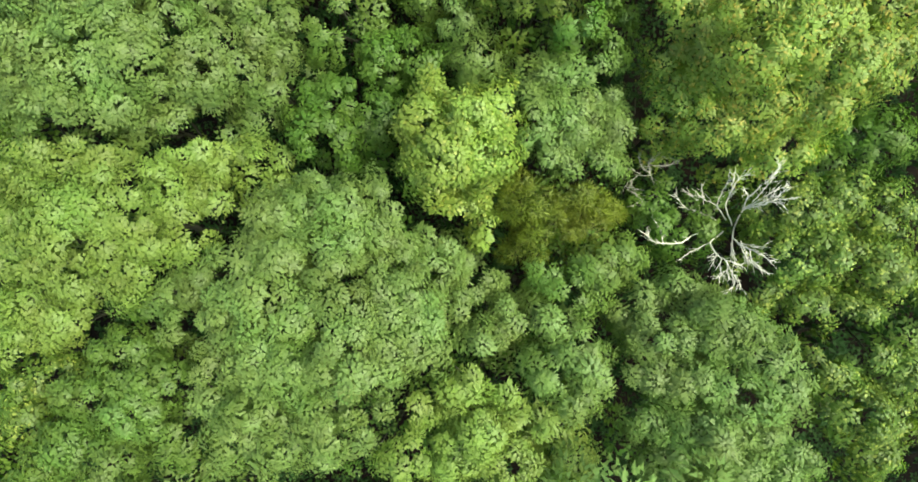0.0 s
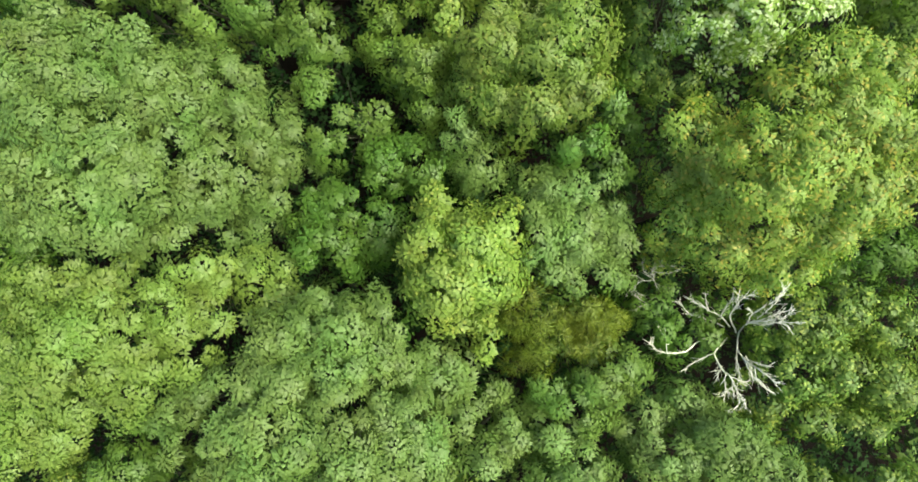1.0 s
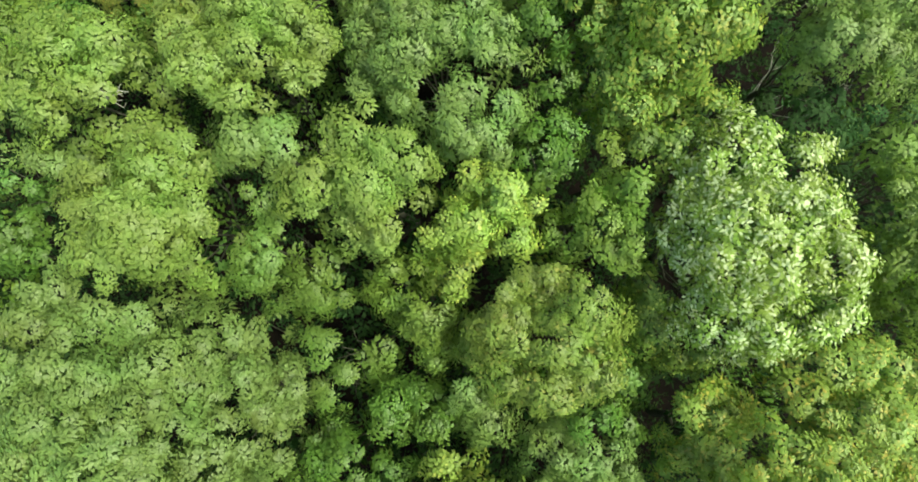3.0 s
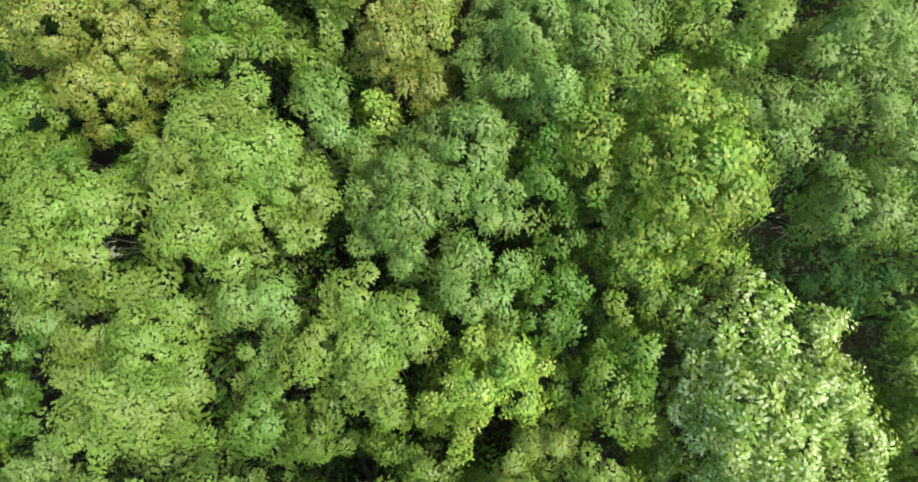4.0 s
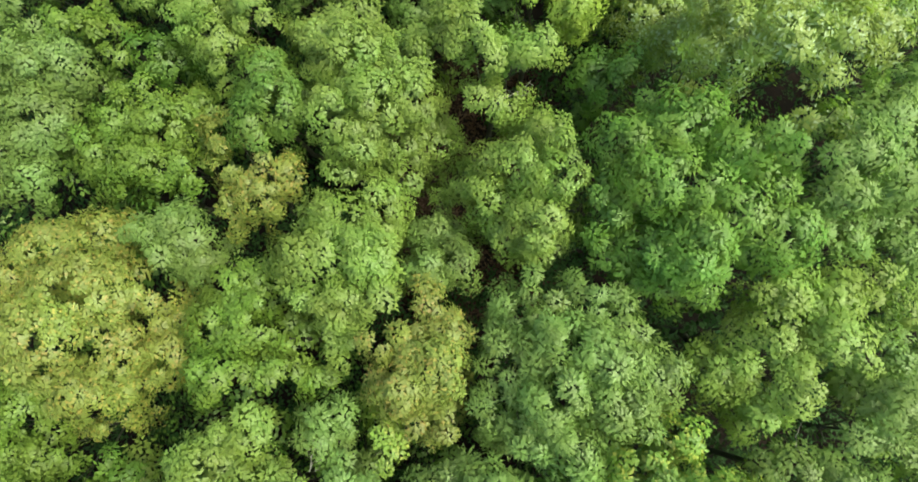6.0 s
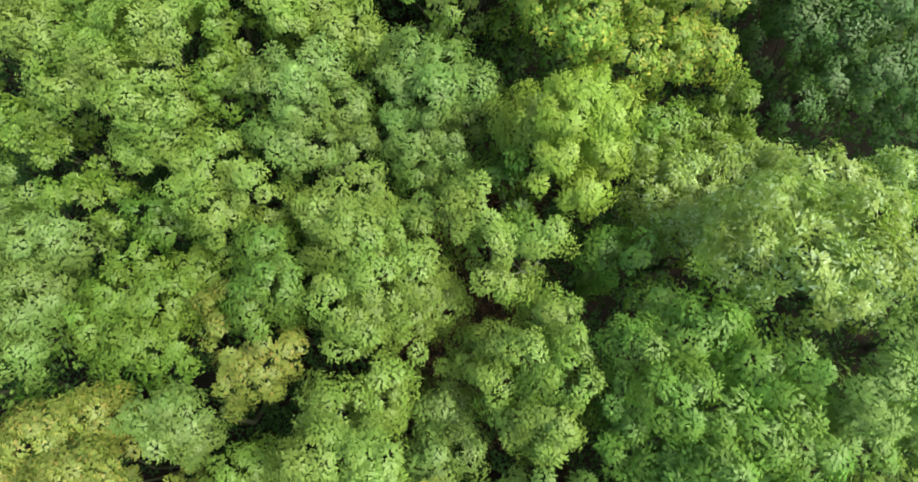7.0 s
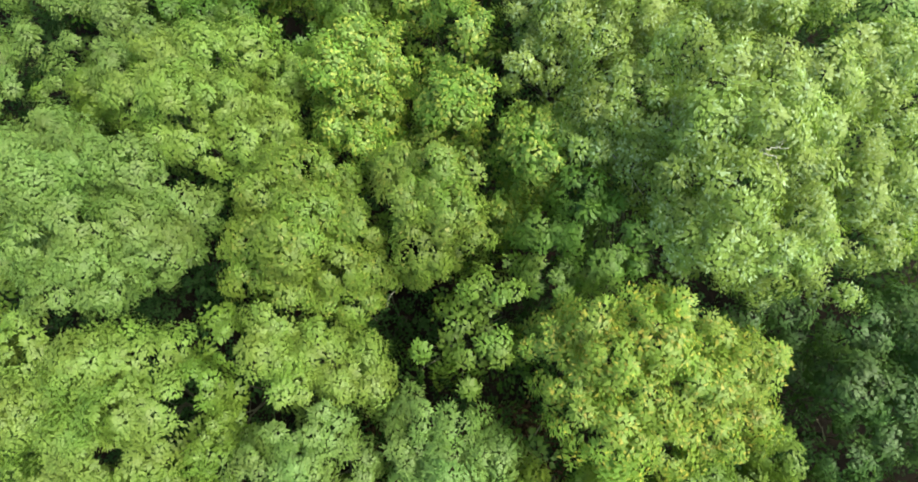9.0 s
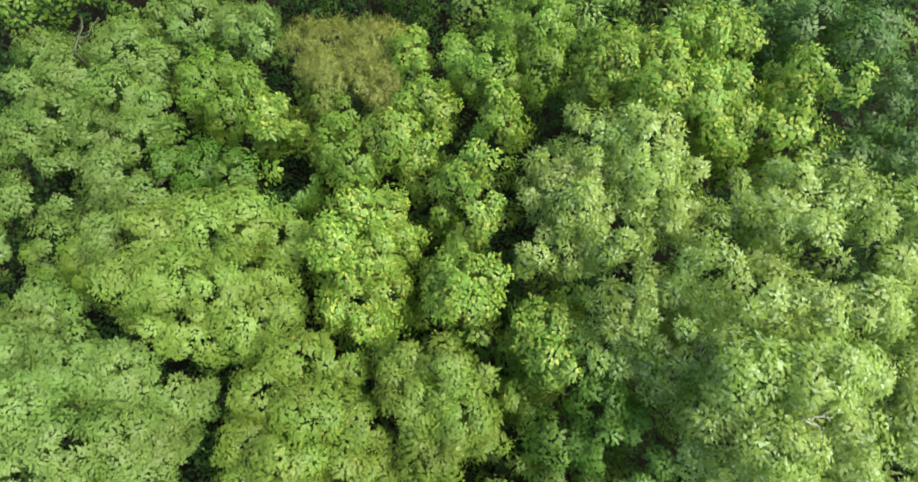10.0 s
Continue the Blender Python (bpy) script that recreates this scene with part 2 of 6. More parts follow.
def blades(at, axis, spec, rng, grow):
    """Leaf blades in sprigs at the given points, fanned round each sprig's axis."""
    length, width, count, _, upright, corners = spec
    n = len(at)
    side = unit(np.cross(axis, rng.normal(0, 1, (n, 3))))
    other = np.cross(axis, side)
    turn = (np.arange(count)[None] + rng.uniform(-0.35, 0.35, (n, count))) * 2 * np.pi / count + rng.uniform(0, 6.28, (n, 1))
    lift = upright + rng.normal(0, 0.28, (n, count))
    out = side[:, None] * np.cos(turn)[..., None] + other[:, None] * np.sin(turn)[..., None]
    ahead = unit(out + axis[:, None] * lift[..., None])
    face = unit(axis[:, None] - ahead * np.sum(axis[:, None] * ahead, -1, keepdims=True) + 0.18 * rng.normal(0, 1, (n, count, 3)))
    across = unit(np.cross(ahead, face))
    ln = length * grow[:, None, None] * rng.uniform(0.7, 1.2, (n, count, 1))
    wd = width * grow[:, None, None] * rng.uniform(0.8, 1.2, (n, count, 1))
    root = at[:, None] + ahead * ln * 0.12 + axis[:, None] * rng.uniform(-0.03, 0.03, (n, count, 1))
    mid = root + ahead * ln * 0.55
    if corners == 3:
        low = root + ahead * ln * 0.25
        v = np.stack([low + across * wd * 0.5, root + ahead * ln - face * ln * 0.12, low - across * wd * 0.5], 2)
    else:
        v = np.stack([root, mid + across * wd * 0.5 + face * wd * 0.12, root + ahead * ln - face * ln * 0.10, mid - across * wd * 0.5 + face * wd * 0.12], 2)
    # a leaf curls, so its light follows the tuft as much as its own plane
    flat = unit(np.cross(v[:, :, 1] - v[:, :, 0], v[:, :, -1] - v[:, :, 0]))
    turned = np.sum(flat * axis[:, None], -1) < 0
    v[turned] = v[turned][:, ::-1]
    flat[turned] *= -1
    soft = unit(SOFT * axis[:, None] + (1 - SOFT) * flat)
    soft = np.repeat(soft[:, :, None], corners, 2).reshape(-1, 3)
    v = v.reshape(-1, 3)
    return v, np.arange(len(v)).reshape(-1, corners), soft


SOFT = 0.60
TALL = 1.65  # lobes stand taller than they are wide


CURL = 0.75


def tufts(at, axis, spec, rng, grow):
    """Leaves set round each tuft like shingles on a small dome, tips outwards."""
    length, width, count, radius, droop, corners, _ = spec
    n = len(at)
    side = unit(np.cross(axis, rng.normal(0, 1, (n, 3))))
    other = np.cross(axis, side)
    turn = np.arange(count)[None] * 2.39996 + rng.uniform(0, 6.28, (n, 1)) + rng.normal(0, 0.25, (n, count))
    rise = 1 - 1.15 * ((np.arange(count)[None] + rng.uniform(0.1, 0.9, (n, count))) / count) ** 1.05
    flat = np.sqrt(np.maximum(1 - rise * rise, 0.02))
    lateral = side[:, None] * np.cos(turn)[..., None] + other[:, None] * np.sin(turn)[..., None]
    out = lateral * flat[..., None] + axis[:, None] * rise[..., None]
    along = lateral * rise[..., None] - axis[:, None] * flat[..., None]
    size = grow[:, None, None]
    # a tuft is several shoots grown together, so that no two have one outline
    shoots = unit(rng.normal(0, 0.75, (n, 7, 3)) + axis[:, None] * 0.8)
    near = np.max(np.einsum("nck,nsk->ncs", out, shoots), -1)
    wave = 0.78 + 0.38 * np.clip((near - 0.78) / 0.20, 0, 1)
    ahead = unit(along * droop + out * 0.45 + lateral * 0.35 + 0.18 * rng.normal(0, 1, (n, count, 3)))
    face = unit(out - ahead * np.sum(out * ahead, -1, keepdims=True) + 0.20 * rng.normal(0, 1, (n, count, 3)))
    across = unit(np.cross(ahead, face))
    face = np.cross(across, ahead)
    ln = length * np.minimum(size, 2.0) * rng.uniform(0.8, 1.4, (n, count, 1))
    wd = width * np.minimum(size, 2.0) * rng.uniform(0.65, 1.1, (n, count, 1))
    root = at[:, None] + (out + 0.30 * axis[:, None] * np.maximum(rise, 0)[..., None]) * radius * size * wave[..., None] * rng.uniform(0.68, 1.0, (n, count, 1)) - ahead * ln * 0.3
    tip = root + ahead * ln - face * ln * 0.10
    if corners == 3:
        low = root + ahead * ln * 0.18
        v = np.stack([low + across * wd * 0.5, tip, low - across * wd * 0.5], 2)
    else:
        mid = root + ahead * ln * 0.45 + face * wd * 0.10
        v = np.stack([root, mid + across * wd * 0.5, tip, mid - across * wd * 0.5], 2)
    # a leaf curls, so its light follows the tuft as well as its own plane
    soft = unit(CURL * unit(0.95 * out + 0.9 * axis[:, None]) + (1 - CURL) * face)
    soft = np.repeat(soft[:, :, None], corners, 2).reshape(-1, 3)
    v = v.reshape(-1, 3)
    return v, np.arange(len(v)).reshape(-1, corners), soft


CLEFT = 0.22, 0.46  # metres kept open between neighbouring crowns


def clear_of(p, lobes, cleft):
    """Which points stand clear of the neighbours' lobes, and not underneath them."""
    over = lobes[None, :, 2] + TALL * lobes[None, :, 3] > p[:, None, 2] + 0.1
    wide = lobes[None, :, 3] + cleft * over
    flat = ((p[:, None, 0] - lobes[None, :, 0]) ** 2 + (p[:, None, 1] - lobes[None, :, 1]) ** 2) / wide ** 2
    high = np.maximum(p[:, None, 2] - lobes[None, :, 2], 0) / (wide * TALL)
    return np.min(flat + high ** 2, 1) > 1


def tuft_spots(lobes, spec, rng, density, grow, others=None, cleft=0.0):
    """Where tufts sit on the outer skin of overlapping lobes (x, y, z, r), kept apart, the highest first; and their axes."""
    lob = np.array(lobes, float)
    pts, axes = [], []
    shift = rng.uniform(0, 50)
    step = spec[3] * spec[6] * grow
    for i, (x, y, z, r) in enumerate(lob):
        n = max(8, int(2.6 * 4 * np.pi * r * r / (step * step)))
        d = unit(rng.normal(0, 1, (n, 3)))
        rad = r * 0.78 + rng.normal(0, 0.05, n)
        p = np.array([x, y, z]) + d * rad[:, None] * [1, 1, TALL]
        # the skin swells into knobs as wide as a forearm is long, and sinks between them
        bump = np.array([noise.noise((u * 1.55 + shift, v * 1.55, w * 1.2)) for u, v, w in p])
        p += d * (0.35 * bump[:, None])
        keep = (d[:, 2] > rng.uniform(-0.25, 0.08, n)) & (bump > -0.36)
        for j, (a, b, c, s) in enumerate(lob):
            if j != i and (a - x) ** 2 + (b - y) ** 2 + ((c - z) / TALL) ** 2 < (r + s) ** 2:
                q = (p - [a, b, c]) / (s * np.array([1, 1, TALL]))
                keep &= np.sum(q * q, 1) > 0.60
        pts.append(p[keep])
        axes.append(unit(d[keep] + [0, 0, 0.40] + rng.normal(0, 0.2, (keep.sum(), 3))))
    p, a = np.concatenate(pts), np.concatenate(axes)
    if others is not None and len(others):
        keep = clear_of(p, others, cleft)
        if keep.sum() < 4:
            keep[np.argsort(-p[:, 2])[:4]] = True
        p, a = p[keep], a[keep]
    taken = []
    free = np.ones(len(p), bool)
    for k in np.argsort(-p[:, 2] - rng.uniform(0, 0.5, len(p))):
        if free[k]:
            taken.append(k)
            free &= np.sum((p - p[k]) ** 2, 1) > step * step
    taken = np.array(taken, int)[rng.permutation(len(taken))][: max(4, int(len(taken) * min(1.0, density * grow * grow)))]
    return p[taken], a[taken], grow * rng.uniform(0.75, 1.15, len(taken))


DOME = 0.35
LIFT = 0.08  # tops stand a little over the lobes
TREES = []
CATEGORY = {"broom": "bush", "hazel": "bush", "brush": "bush", "broomgold": "pine"}


def tree(kind, x, y, label, lobes, density=1.0, grow=1.0, limbs=5, twigs=1):
    """A tree takes its place; its wood and leaves follow once all its neighbours are known."""
    rng = np.random.default_rng(len(TREES) + 11)
    name = {"broom": "broom_bush", "hazel": "hazel_bush", "brush": "thicket", "broomgold": "pine_tree"}.get(kind, "broadleaf_tree")
    root = tagged(new(name), label, CATEGORY.get(kind, "tree"), "bushes of the wood" if kind in ("broom", "hazel", "brush") else "trees of the wood")
    root.location = (x, y, 0)
    lob = [(a + rng.normal(0, 0.05), b + rng.normal(0, 0.05), c + LIFT + (1.4 - TALL) * r + rng.uniform(-0.18, 0.18), r * rng.uniform(0.88, 1.12)) for a, b, c, r in lobes]
    # a crown is domed: it sinks towards its rim
    far = max(math.hypot(a, b) for a, b, _, _ in lob) + 0.3
    lob = [(a, b, c + 0.06 - DOME * min(1.0, far / 1.5) * (a * a + b * b) / (far * far), r) for a, b, c, r in lob]
    if kind in ("maple", "lime", "limey"):
        # upright shoots: narrow tops over wider skirts
        lob = [(a, b, c + 0.12, r * 0.84) for a, b, c, r in lob] + [(a, b, c - 1.4 * r, r * 0.90) for a, b, c, r in lob]
    TREES.append((root, [(x + a, y + b, c, r) for a, b, c, r in lob], (kind, lob, density, grow, limbs, twigs, rng)))
    return root


def grow_tree(root, kind, lob, density, grow, limbs, twigs, rng, others=None):
    """Trunk, limbs that reach the lobes of foliage, and the leafy crown, with a cleft towards its neighbours."""
    tops = np.array(lob)
    mid = np.average(tops[:, :2], axis=0, weights=tops[:, 3] ** 2)
    under = []
    for a, b, c, r in lob:
        under.append((mid[0] + (a - mid[0]) * 0.80, mid[1] + (b - mid[1]) * 0.80, c - 0.5 - 1.7 * r, r))
    spec = SPECIES[kind]
    at, axis, big = tuft_spots(lob, spec, rng, density, grow, others, rng.uniform(*CLEFT) * min(1.0, len(lob) / 9))
    v1, f1, n1 = tufts(at, axis, spec, rng, big)
    low, low_axis, low_big = tuft_spots(under, spec, rng, density * 0.16, grow * 1.35)
    v2, f2, n2 = tufts(low, low_axis, (spec[0] * 1.1, spec[1] * 1.2, spec[2] // 2, *spec[3:]), rng, low_big)
    v, f = joined([(v1, f1), (v2, f2)])
    crown = linked("crown", v, f, LEAF[kind], root, normals=np.concatenate([n1, n2]))
    # older, larger leaves that close each tuft behind its outer ones
    if density > 0.2 and kind not in ("broom", "broomgold"):
        vi, fi, ni = tufts(np.concatenate([at, low]), np.concatenate([axis, low_axis]), (0.100, 0.090, 41, spec[3] * 0.80, 0.7, 3, 0), rng, np.concatenate([big, low_big]))
        linked("inner_foliage", vi, fi, LEAF[kind], crown, "older leaves inside the crown", ni)
    top, size = tops[:, 2].mean(), tops[:, 3].mean()
    span = np.max(np.hypot(tops[:, 0] - mid[0], tops[:, 1] - mid[1])) + size
    fork = max(0.3 * top, top - 2.1 * span)
    thick = 0.035 + 0.035 * span
    stem = bent((0, 0, -0.15), (mid[0] * 0.6, mid[1] * 0.6, fork), rng, 0.0)
    linked("trunk", *tube(stem, np.linspace(thick * 1.2, thick * 0.7, 5), 9), BARK, root)
    order = rng.permutation(len(lob))[:limbs]
    for k in order:
        a, b, c, r = lob[k]
        limb = bent(stem[-1], (a, b, c - 0.5 * r), rng, 0.03, 6, 0.02)
        pieces = [tube(limb, np.linspace(thick * 0.30, 0.008, 6), 5)]
        for _ in range(twigs):
            s = limb[rng.integers(2, 5)]
            e = np.array([a, b, c]) + unit(rng.normal(0, 1, 3) + [0, 0, 0.4]) * r * 0.6
            pieces.append(tube(bent(s, e, rng, 0.05, 4), np.linspace(0.014, 0.005, 4), 5))
        linked("limb", *joined(pieces), BARK, root)


def grow_wood():
    """All the trees set so far, each one aware of the crowns that stand against its own."""
    for k, (root, mine, how) in enumerate(TREES):
        x, y, _ = root.location
        ours = np.array(mine)
        near = []
        for j, (other, theirs, _) in enumerate(TREES):
            if j != k:
                t = np.array(theirs)
                close = np.min(np.hypot(t[:, None, 0] - ours[None, :, 0], t[:, None, 1] - ours[None, :, 1]) - ours[None, :, 3], 1) - t[:, 3] < 0.4
                t = t[close]
                if other["label"] == root["label"]:
                    t = t - [0, 0, 0, 0.22]  # stems of one clump, which look alike, close up
                near.append(t)
        near = np.concatenate(near) - [x, y, 0, 0]
        grow_tree(root, *how, near)


def bare_branch(root, path, thick, material):
    """A leafless branch of a tree that shows between its leaves, with a few twigs."""
    rng = np.random.default_rng(int(abs(path[0][0]) * 1000) + len(path))
    p = np.array(path, float)
    m = len(p)
    fine = np.stack([np.interp(np.linspace(0, m - 1, 4 * m - 3), np.arange(m), p[:, k]) for k in range(3)], 1)
    fine[1:-1] += rng.normal(0, 0.010, (len(fine) - 2, 3))
    thick = thick * 0.72
    pieces = [tube(fine, np.linspace(thick, thick * 0.4, len(fine)), 6)]
    for _ in range(3):
        k = rng.integers(len(fine) // 3, len(fine))
        e = fine[k] + unit(rng.normal(0, 1, 3) + [0, 0, 0.2]) * rng.uniform(0.08, 0.22)
        pieces.append(tube(bent(fine[k], e, rng, 0.08, 4), np.linspace(thick * 0.4, 0.003, 4), 4))
    # the hidden end runs down to the stem
    foot = np.array([fine[0][0] * 0.5, fine[0][1] * 0.5, max(0.4, fine[0][2] - 1.6)])
    pieces.append(tube(bent(foot, fine[0], rng, 0.03, 5), np.linspace(thick * 1.3, thick, 5), 6))
    linked("bare_branch", *joined(pieces), material, root, "pale grey leafless branch" if material is GREYWOOD else "grey-brown leafless branch")


def dead_tree(x, y, label, fork, thick):
    """A standing dead tree: a leaning trunk; its boughs are added one by one."""
    rng = np.random.default_rng(int(abs(x) * 100))
    root = tagged(new("dead_tree"), label, "dead tree", "dead trees")
    root.location = (x, y, 0)
    linked("trunk", *tube(bent((0, 0, -0.15), fork, rng, 0.0, 7), np.linspace(thick * 1.6, thick, 7), 9), BARK, root)
    return root


def bough(root, path, thick, wood):
    """A bleached, crooked bough of a dead tree with snapped twigs."""
    p = np.array(path, float)
    rng = np.random.default_rng(int(np.abs(p).sum() * 1000))
    m = len(p)
    fine = np.stack([np.interp(np.linspace(0, m - 1, 4 * m - 3), np.arange(m), p[:, k]) for k in range(3)], 1)
    fine[1:-1] = 0.25 * fine[:-2] + 0.5 * fine[1:-1] + 0.25 * fine[2:] + rng.normal(0, 0.007, (len(fine) - 2, 3))
    long = np.sum(np.linalg.norm(np.diff(p, axis=0), axis=1))
    wide = min(thick * 0.5, 0.006 + 0.006 * long)
    pieces = [tube(fine, np.linspace(wide, 0.004, len(fine)), 6)]
    for _ in range(int(6 + 14 * long)):
        k = rng.integers(len(fine) // 4, len(fine) - 1)
        ahead = unit(fine[k + 1] - fine[k - 1])
        e = fine[k] + unit(1.1 * ahead + 0.75 * unit(rng.normal(0, 1, 3))) * rng.uniform(0.05, 0.24)
        pieces.append(tube(bent(fine[k], e, rng, 0.04, 4), np.linspace(0.0045, 0.0022, 4), 4))
    linked("bough", *joined(pieces), wood, root)


# the ground
def ground():
    """Forest floor: one sheet, finely rolling near the wood, reaching to the horizon."""
    rings = np.concatenate([np.linspace(0, 60, 61), [90, 150, 300, 700, 1600, 3500]])
    ang = np.linspace(0, 2 * np.pi, 97)[:-1]
    r, a = np.meshgrid(rings[1:], ang, indexing="ij")
    x, y = (r * np.cos(a)).ravel(), (r * np.sin(a)).ravel() + 14
    z = np.array([0.25 * (noise.noise((p * 0.12, q * 0.12, 3.0))) + 0.05 * noise.noise((p * 0.7, q * 0.7, 8.0)) for p, q in zip(x, y)])
    v = np.concatenate([[[0, 14, 0]], np.stack([x, y, z], 1)])
    n = len(ang)
    i, j = np.meshgrid(np.arange(len(rings) - 2), np.arange(n), indexing="ij")
    k = (j + 1) % n
    f = np.stack([1 + i * n + j, 1 + (i + 1) * n + j, 1 + (i + 1) * n + k, 1 + i * n + k], -1).reshape(-1, 4)
    hub = np.stack([np.zeros(n, int), 1 + np.arange(n), 1 + (np.arange(n) + 1) % n, np.zeros(n, int)], -1)
    me = bpy.data.meshes.new("ground")
    me.from_pydata(v.tolist(), [], f.tolist() + [h[:3] for h in hub.tolist()])
    # the floor's colour already holds the shade of the wood
    me.materials.append(SHADED_LITTER)
    for p in me.polygons:
        p.use_smooth = True
    return tagged(new("ground", me), "forest floor with leaf litter, crown shade put into its colour", "ground", kind="structure")


ground()

# trees, one by one
tree("oak", -6.92, 3.53, "grey-green oak with a broad domed crown",
     [(-1.05, 0.88, 9.2, 0.52), (-0.35, 0.80, 9.5, 0.51), (0.32, 0.74, 9.6, 0.56), (0.86, 0.53, 9.5, 0.51), (-1.08, 0.23, 9.0, 0.59), (-0.36, 0.22, 9.3, 0.52), (0.23, 0.19, 9.3, 0.52), (0.80, 0.22, 9.2, 0.52), (1.11, 0.01, 8.7, 0.42), (1.17, -0.50, 8.0, 0.57), (-1.52, -0.29, 8.6, 0.55), (-0.83, -0.34, 8.9, 0.48), (-0.03, -0.24, 9.1, 0.47), (0.31, -0.33, 8.8, 0.48), (0.58, -0.59, 8.3, 0.50), (1.63, -0.61, 7.5, 0.53), (-1.14, -0.74, 8.6, 0.49), (-0.37, -0.67, 8.8, 0.42)])
tree("oak", -4.86, 4.72, "grey-green oak with a broad domed crown",
     [(-0.31, 1.09, 8.8, 0.60), (-0.85, 0.58, 9.4, 0.52), (-0.40, 0.62, 9.1, 0.47), (0.09, 1.43, 7.6, 0.59), (-0.09, 0.32, 8.7, 0.54), (0.15, 0.67, 7.9, 0.52), (0.57, 0.63, 7.4, 0.60), (0.98, 0.46, 7.1, 0.55), (0.92, -0.09, 7.1, 0.54), (0.33, -0.02, 7.7, 0.65), (-0.60, 0.01, 9.1, 0.47), (-0.09, -0.29, 8.2, 0.56), (-0.59, -0.37, 9.0, 0.42), (-0.28, -0.75, 8.3, 0.56), (0.29, -0.70, 7.8, 0.58), (0.59, -0.77, 7.3, 0.54), (-1.20, -0.17, 9.6, 0.45), (-0.92, -0.63, 9.4, 0.40), (-0.43, -1.26, 8.0, 0.57), (0.28, -1.33, 7.2, 0.54)])
tree("oak", -6.74, 6.01, "grey-green oak with a broad domed crown",
     [(-1.04, 1.23, 8.6, 0.55), (0.03, 0.61, 8.9, 0.60), (0.60, 0.66, 8.7, 0.55), (-1.21, 0.44, 8.8, 0.60), (-0.42, 0.26, 9.2, 0.47), (-1.22, -0.20, 9.0, 0.59), (-0.45, -0.31, 9.3, 0.52), (0.15, -0.48, 9.4, 0.51), (1.12, -0.12, 9.1, 0.53), (1.72, 0.22, 8.3, 0.50), (2.34, 0.32, 7.0, 0.55), (-1.11, -0.93, 9.2, 0.52), (-0.33, -1.08, 9.5, 0.51), (0.37, -1.20, 9.6, 0.50)])
tree("fresh", -7.53, 1.23, "fresh-green oak with a wide lumpy crown",
     [(-0.26, 1.11, 8.9, 0.53), (0.27, 1.30, 9.0, 0.41), (-0.78, 0.93, 8.8, 0.54), (0.15, 0.68, 8.9, 0.53), (-0.39, 0.39, 8.9, 0.53), (0.67, 0.55, 8.9, 0.53), (0.63, 0.03, 8.8, 0.53), (0.13, -0.05, 8.9, 0.53), (-0.59, -0.24, 8.8, 0.53), (-0.99, -0.78, 8.5, 0.54), (-0.52, -0.90, 8.6, 0.48), (0.16, -0.58, 8.9, 0.47), (0.63, -0.72, 8.7, 0.54), (1.00, -1.07, 8.7, 0.48), (-0.01, -1.14, 8.6, 0.48), (0.62, 1.18, 8.9, 0.30)])
tree("fresh", -5.49, 1.69, "fresh-green oak with a wide lumpy crown",
     [(-1.12, 0.50, 8.6, 0.54), (-0.83, -0.15, 8.8, 0.42), (-0.83, -0.78, 8.7, 0.54), (-0.52, 0.57, 8.2, 0.50), (-0.14, 0.67, 7.9, 0.51), (-0.40, 0.13, 8.5, 0.37), (-0.14, -0.47, 8.5, 0.49), (0.24, -0.12, 8.2, 0.56), (0.51, -0.55, 8.4, 0.55), (0.06, -0.86, 8.4, 0.49), (-0.53, -1.02, 8.7, 0.42), (0.56, 0.52, 7.6, 0.52), (0.95, 0.50, 7.0, 0.61), (1.34, 0.60, 6.8, 0.49), (1.22, 0.00, 8.0, 0.52)])
tree("hazel", -2.75, 3.23, "dull green hazel bush in the shade of oaks",
     [(-0.46, 0.61, 6.6, 0.70), (0.17, 0.07, 6.6, 0.82), (0.85, -0.24, 7.3, 0.66), (-0.13, -0.53, 7.2, 0.67), (-0.54, -0.02, 7.0, 0.61)])
tree("dull", -2.48, 5.38, "olive-green hazel sapling beside a dark gap",
     [(0.09, 0.50, 7.3, 0.60), (-0.27, -0.10, 6.9, 0.62), (0.36, 0.10, 7.0, 0.55), (-0.12, -0.53, 6.5, 0.57)])
tree("hazel", -1.43, 4.33, "dark green hazel bush low between taller crowns",
     [(-0.03, 0.17, 6.5, 0.77), (0.48, -0.15, 7.0, 0.54), (-0.41, -0.19, 6.8, 0.56)])
tree("lime", -0.21, 2.00, "yellow-green young maple with bright new leaves",
     [(-0.30, 1.43, 8.3, 0.43), (-0.56, 0.63, 8.9, 0.58), (0.15, 0.48, 9.2, 0.62), (0.79, 0.78, 9.0, 0.41), (-0.17, -0.00, 9.0, 0.68), (0.42, -0.23, 9.1, 0.57), (-0.51, -0.30, 8.8, 0.53), (0.08, -0.91, 7.9, 0.63), (0.52, -1.33, 7.3, 0.46)])
tree("sage", 2.08, 2.80, "grey-green willow with narrow leaves",
     [(-0.64, 0.67, 7.8, 0.63), (0.14, 0.74, 7.8, 0.69), (0.76, 0.41, 7.5, 0.58), (-0.84, -0.14, 8.4, 0.61), (-0.05, -0.16, 7.9, 0.74), (0.89, -0.27, 7.3, 0.59), (-0.51, -0.79, 8.0, 0.56), (0.34, -0.83, 7.6, 0.58)])
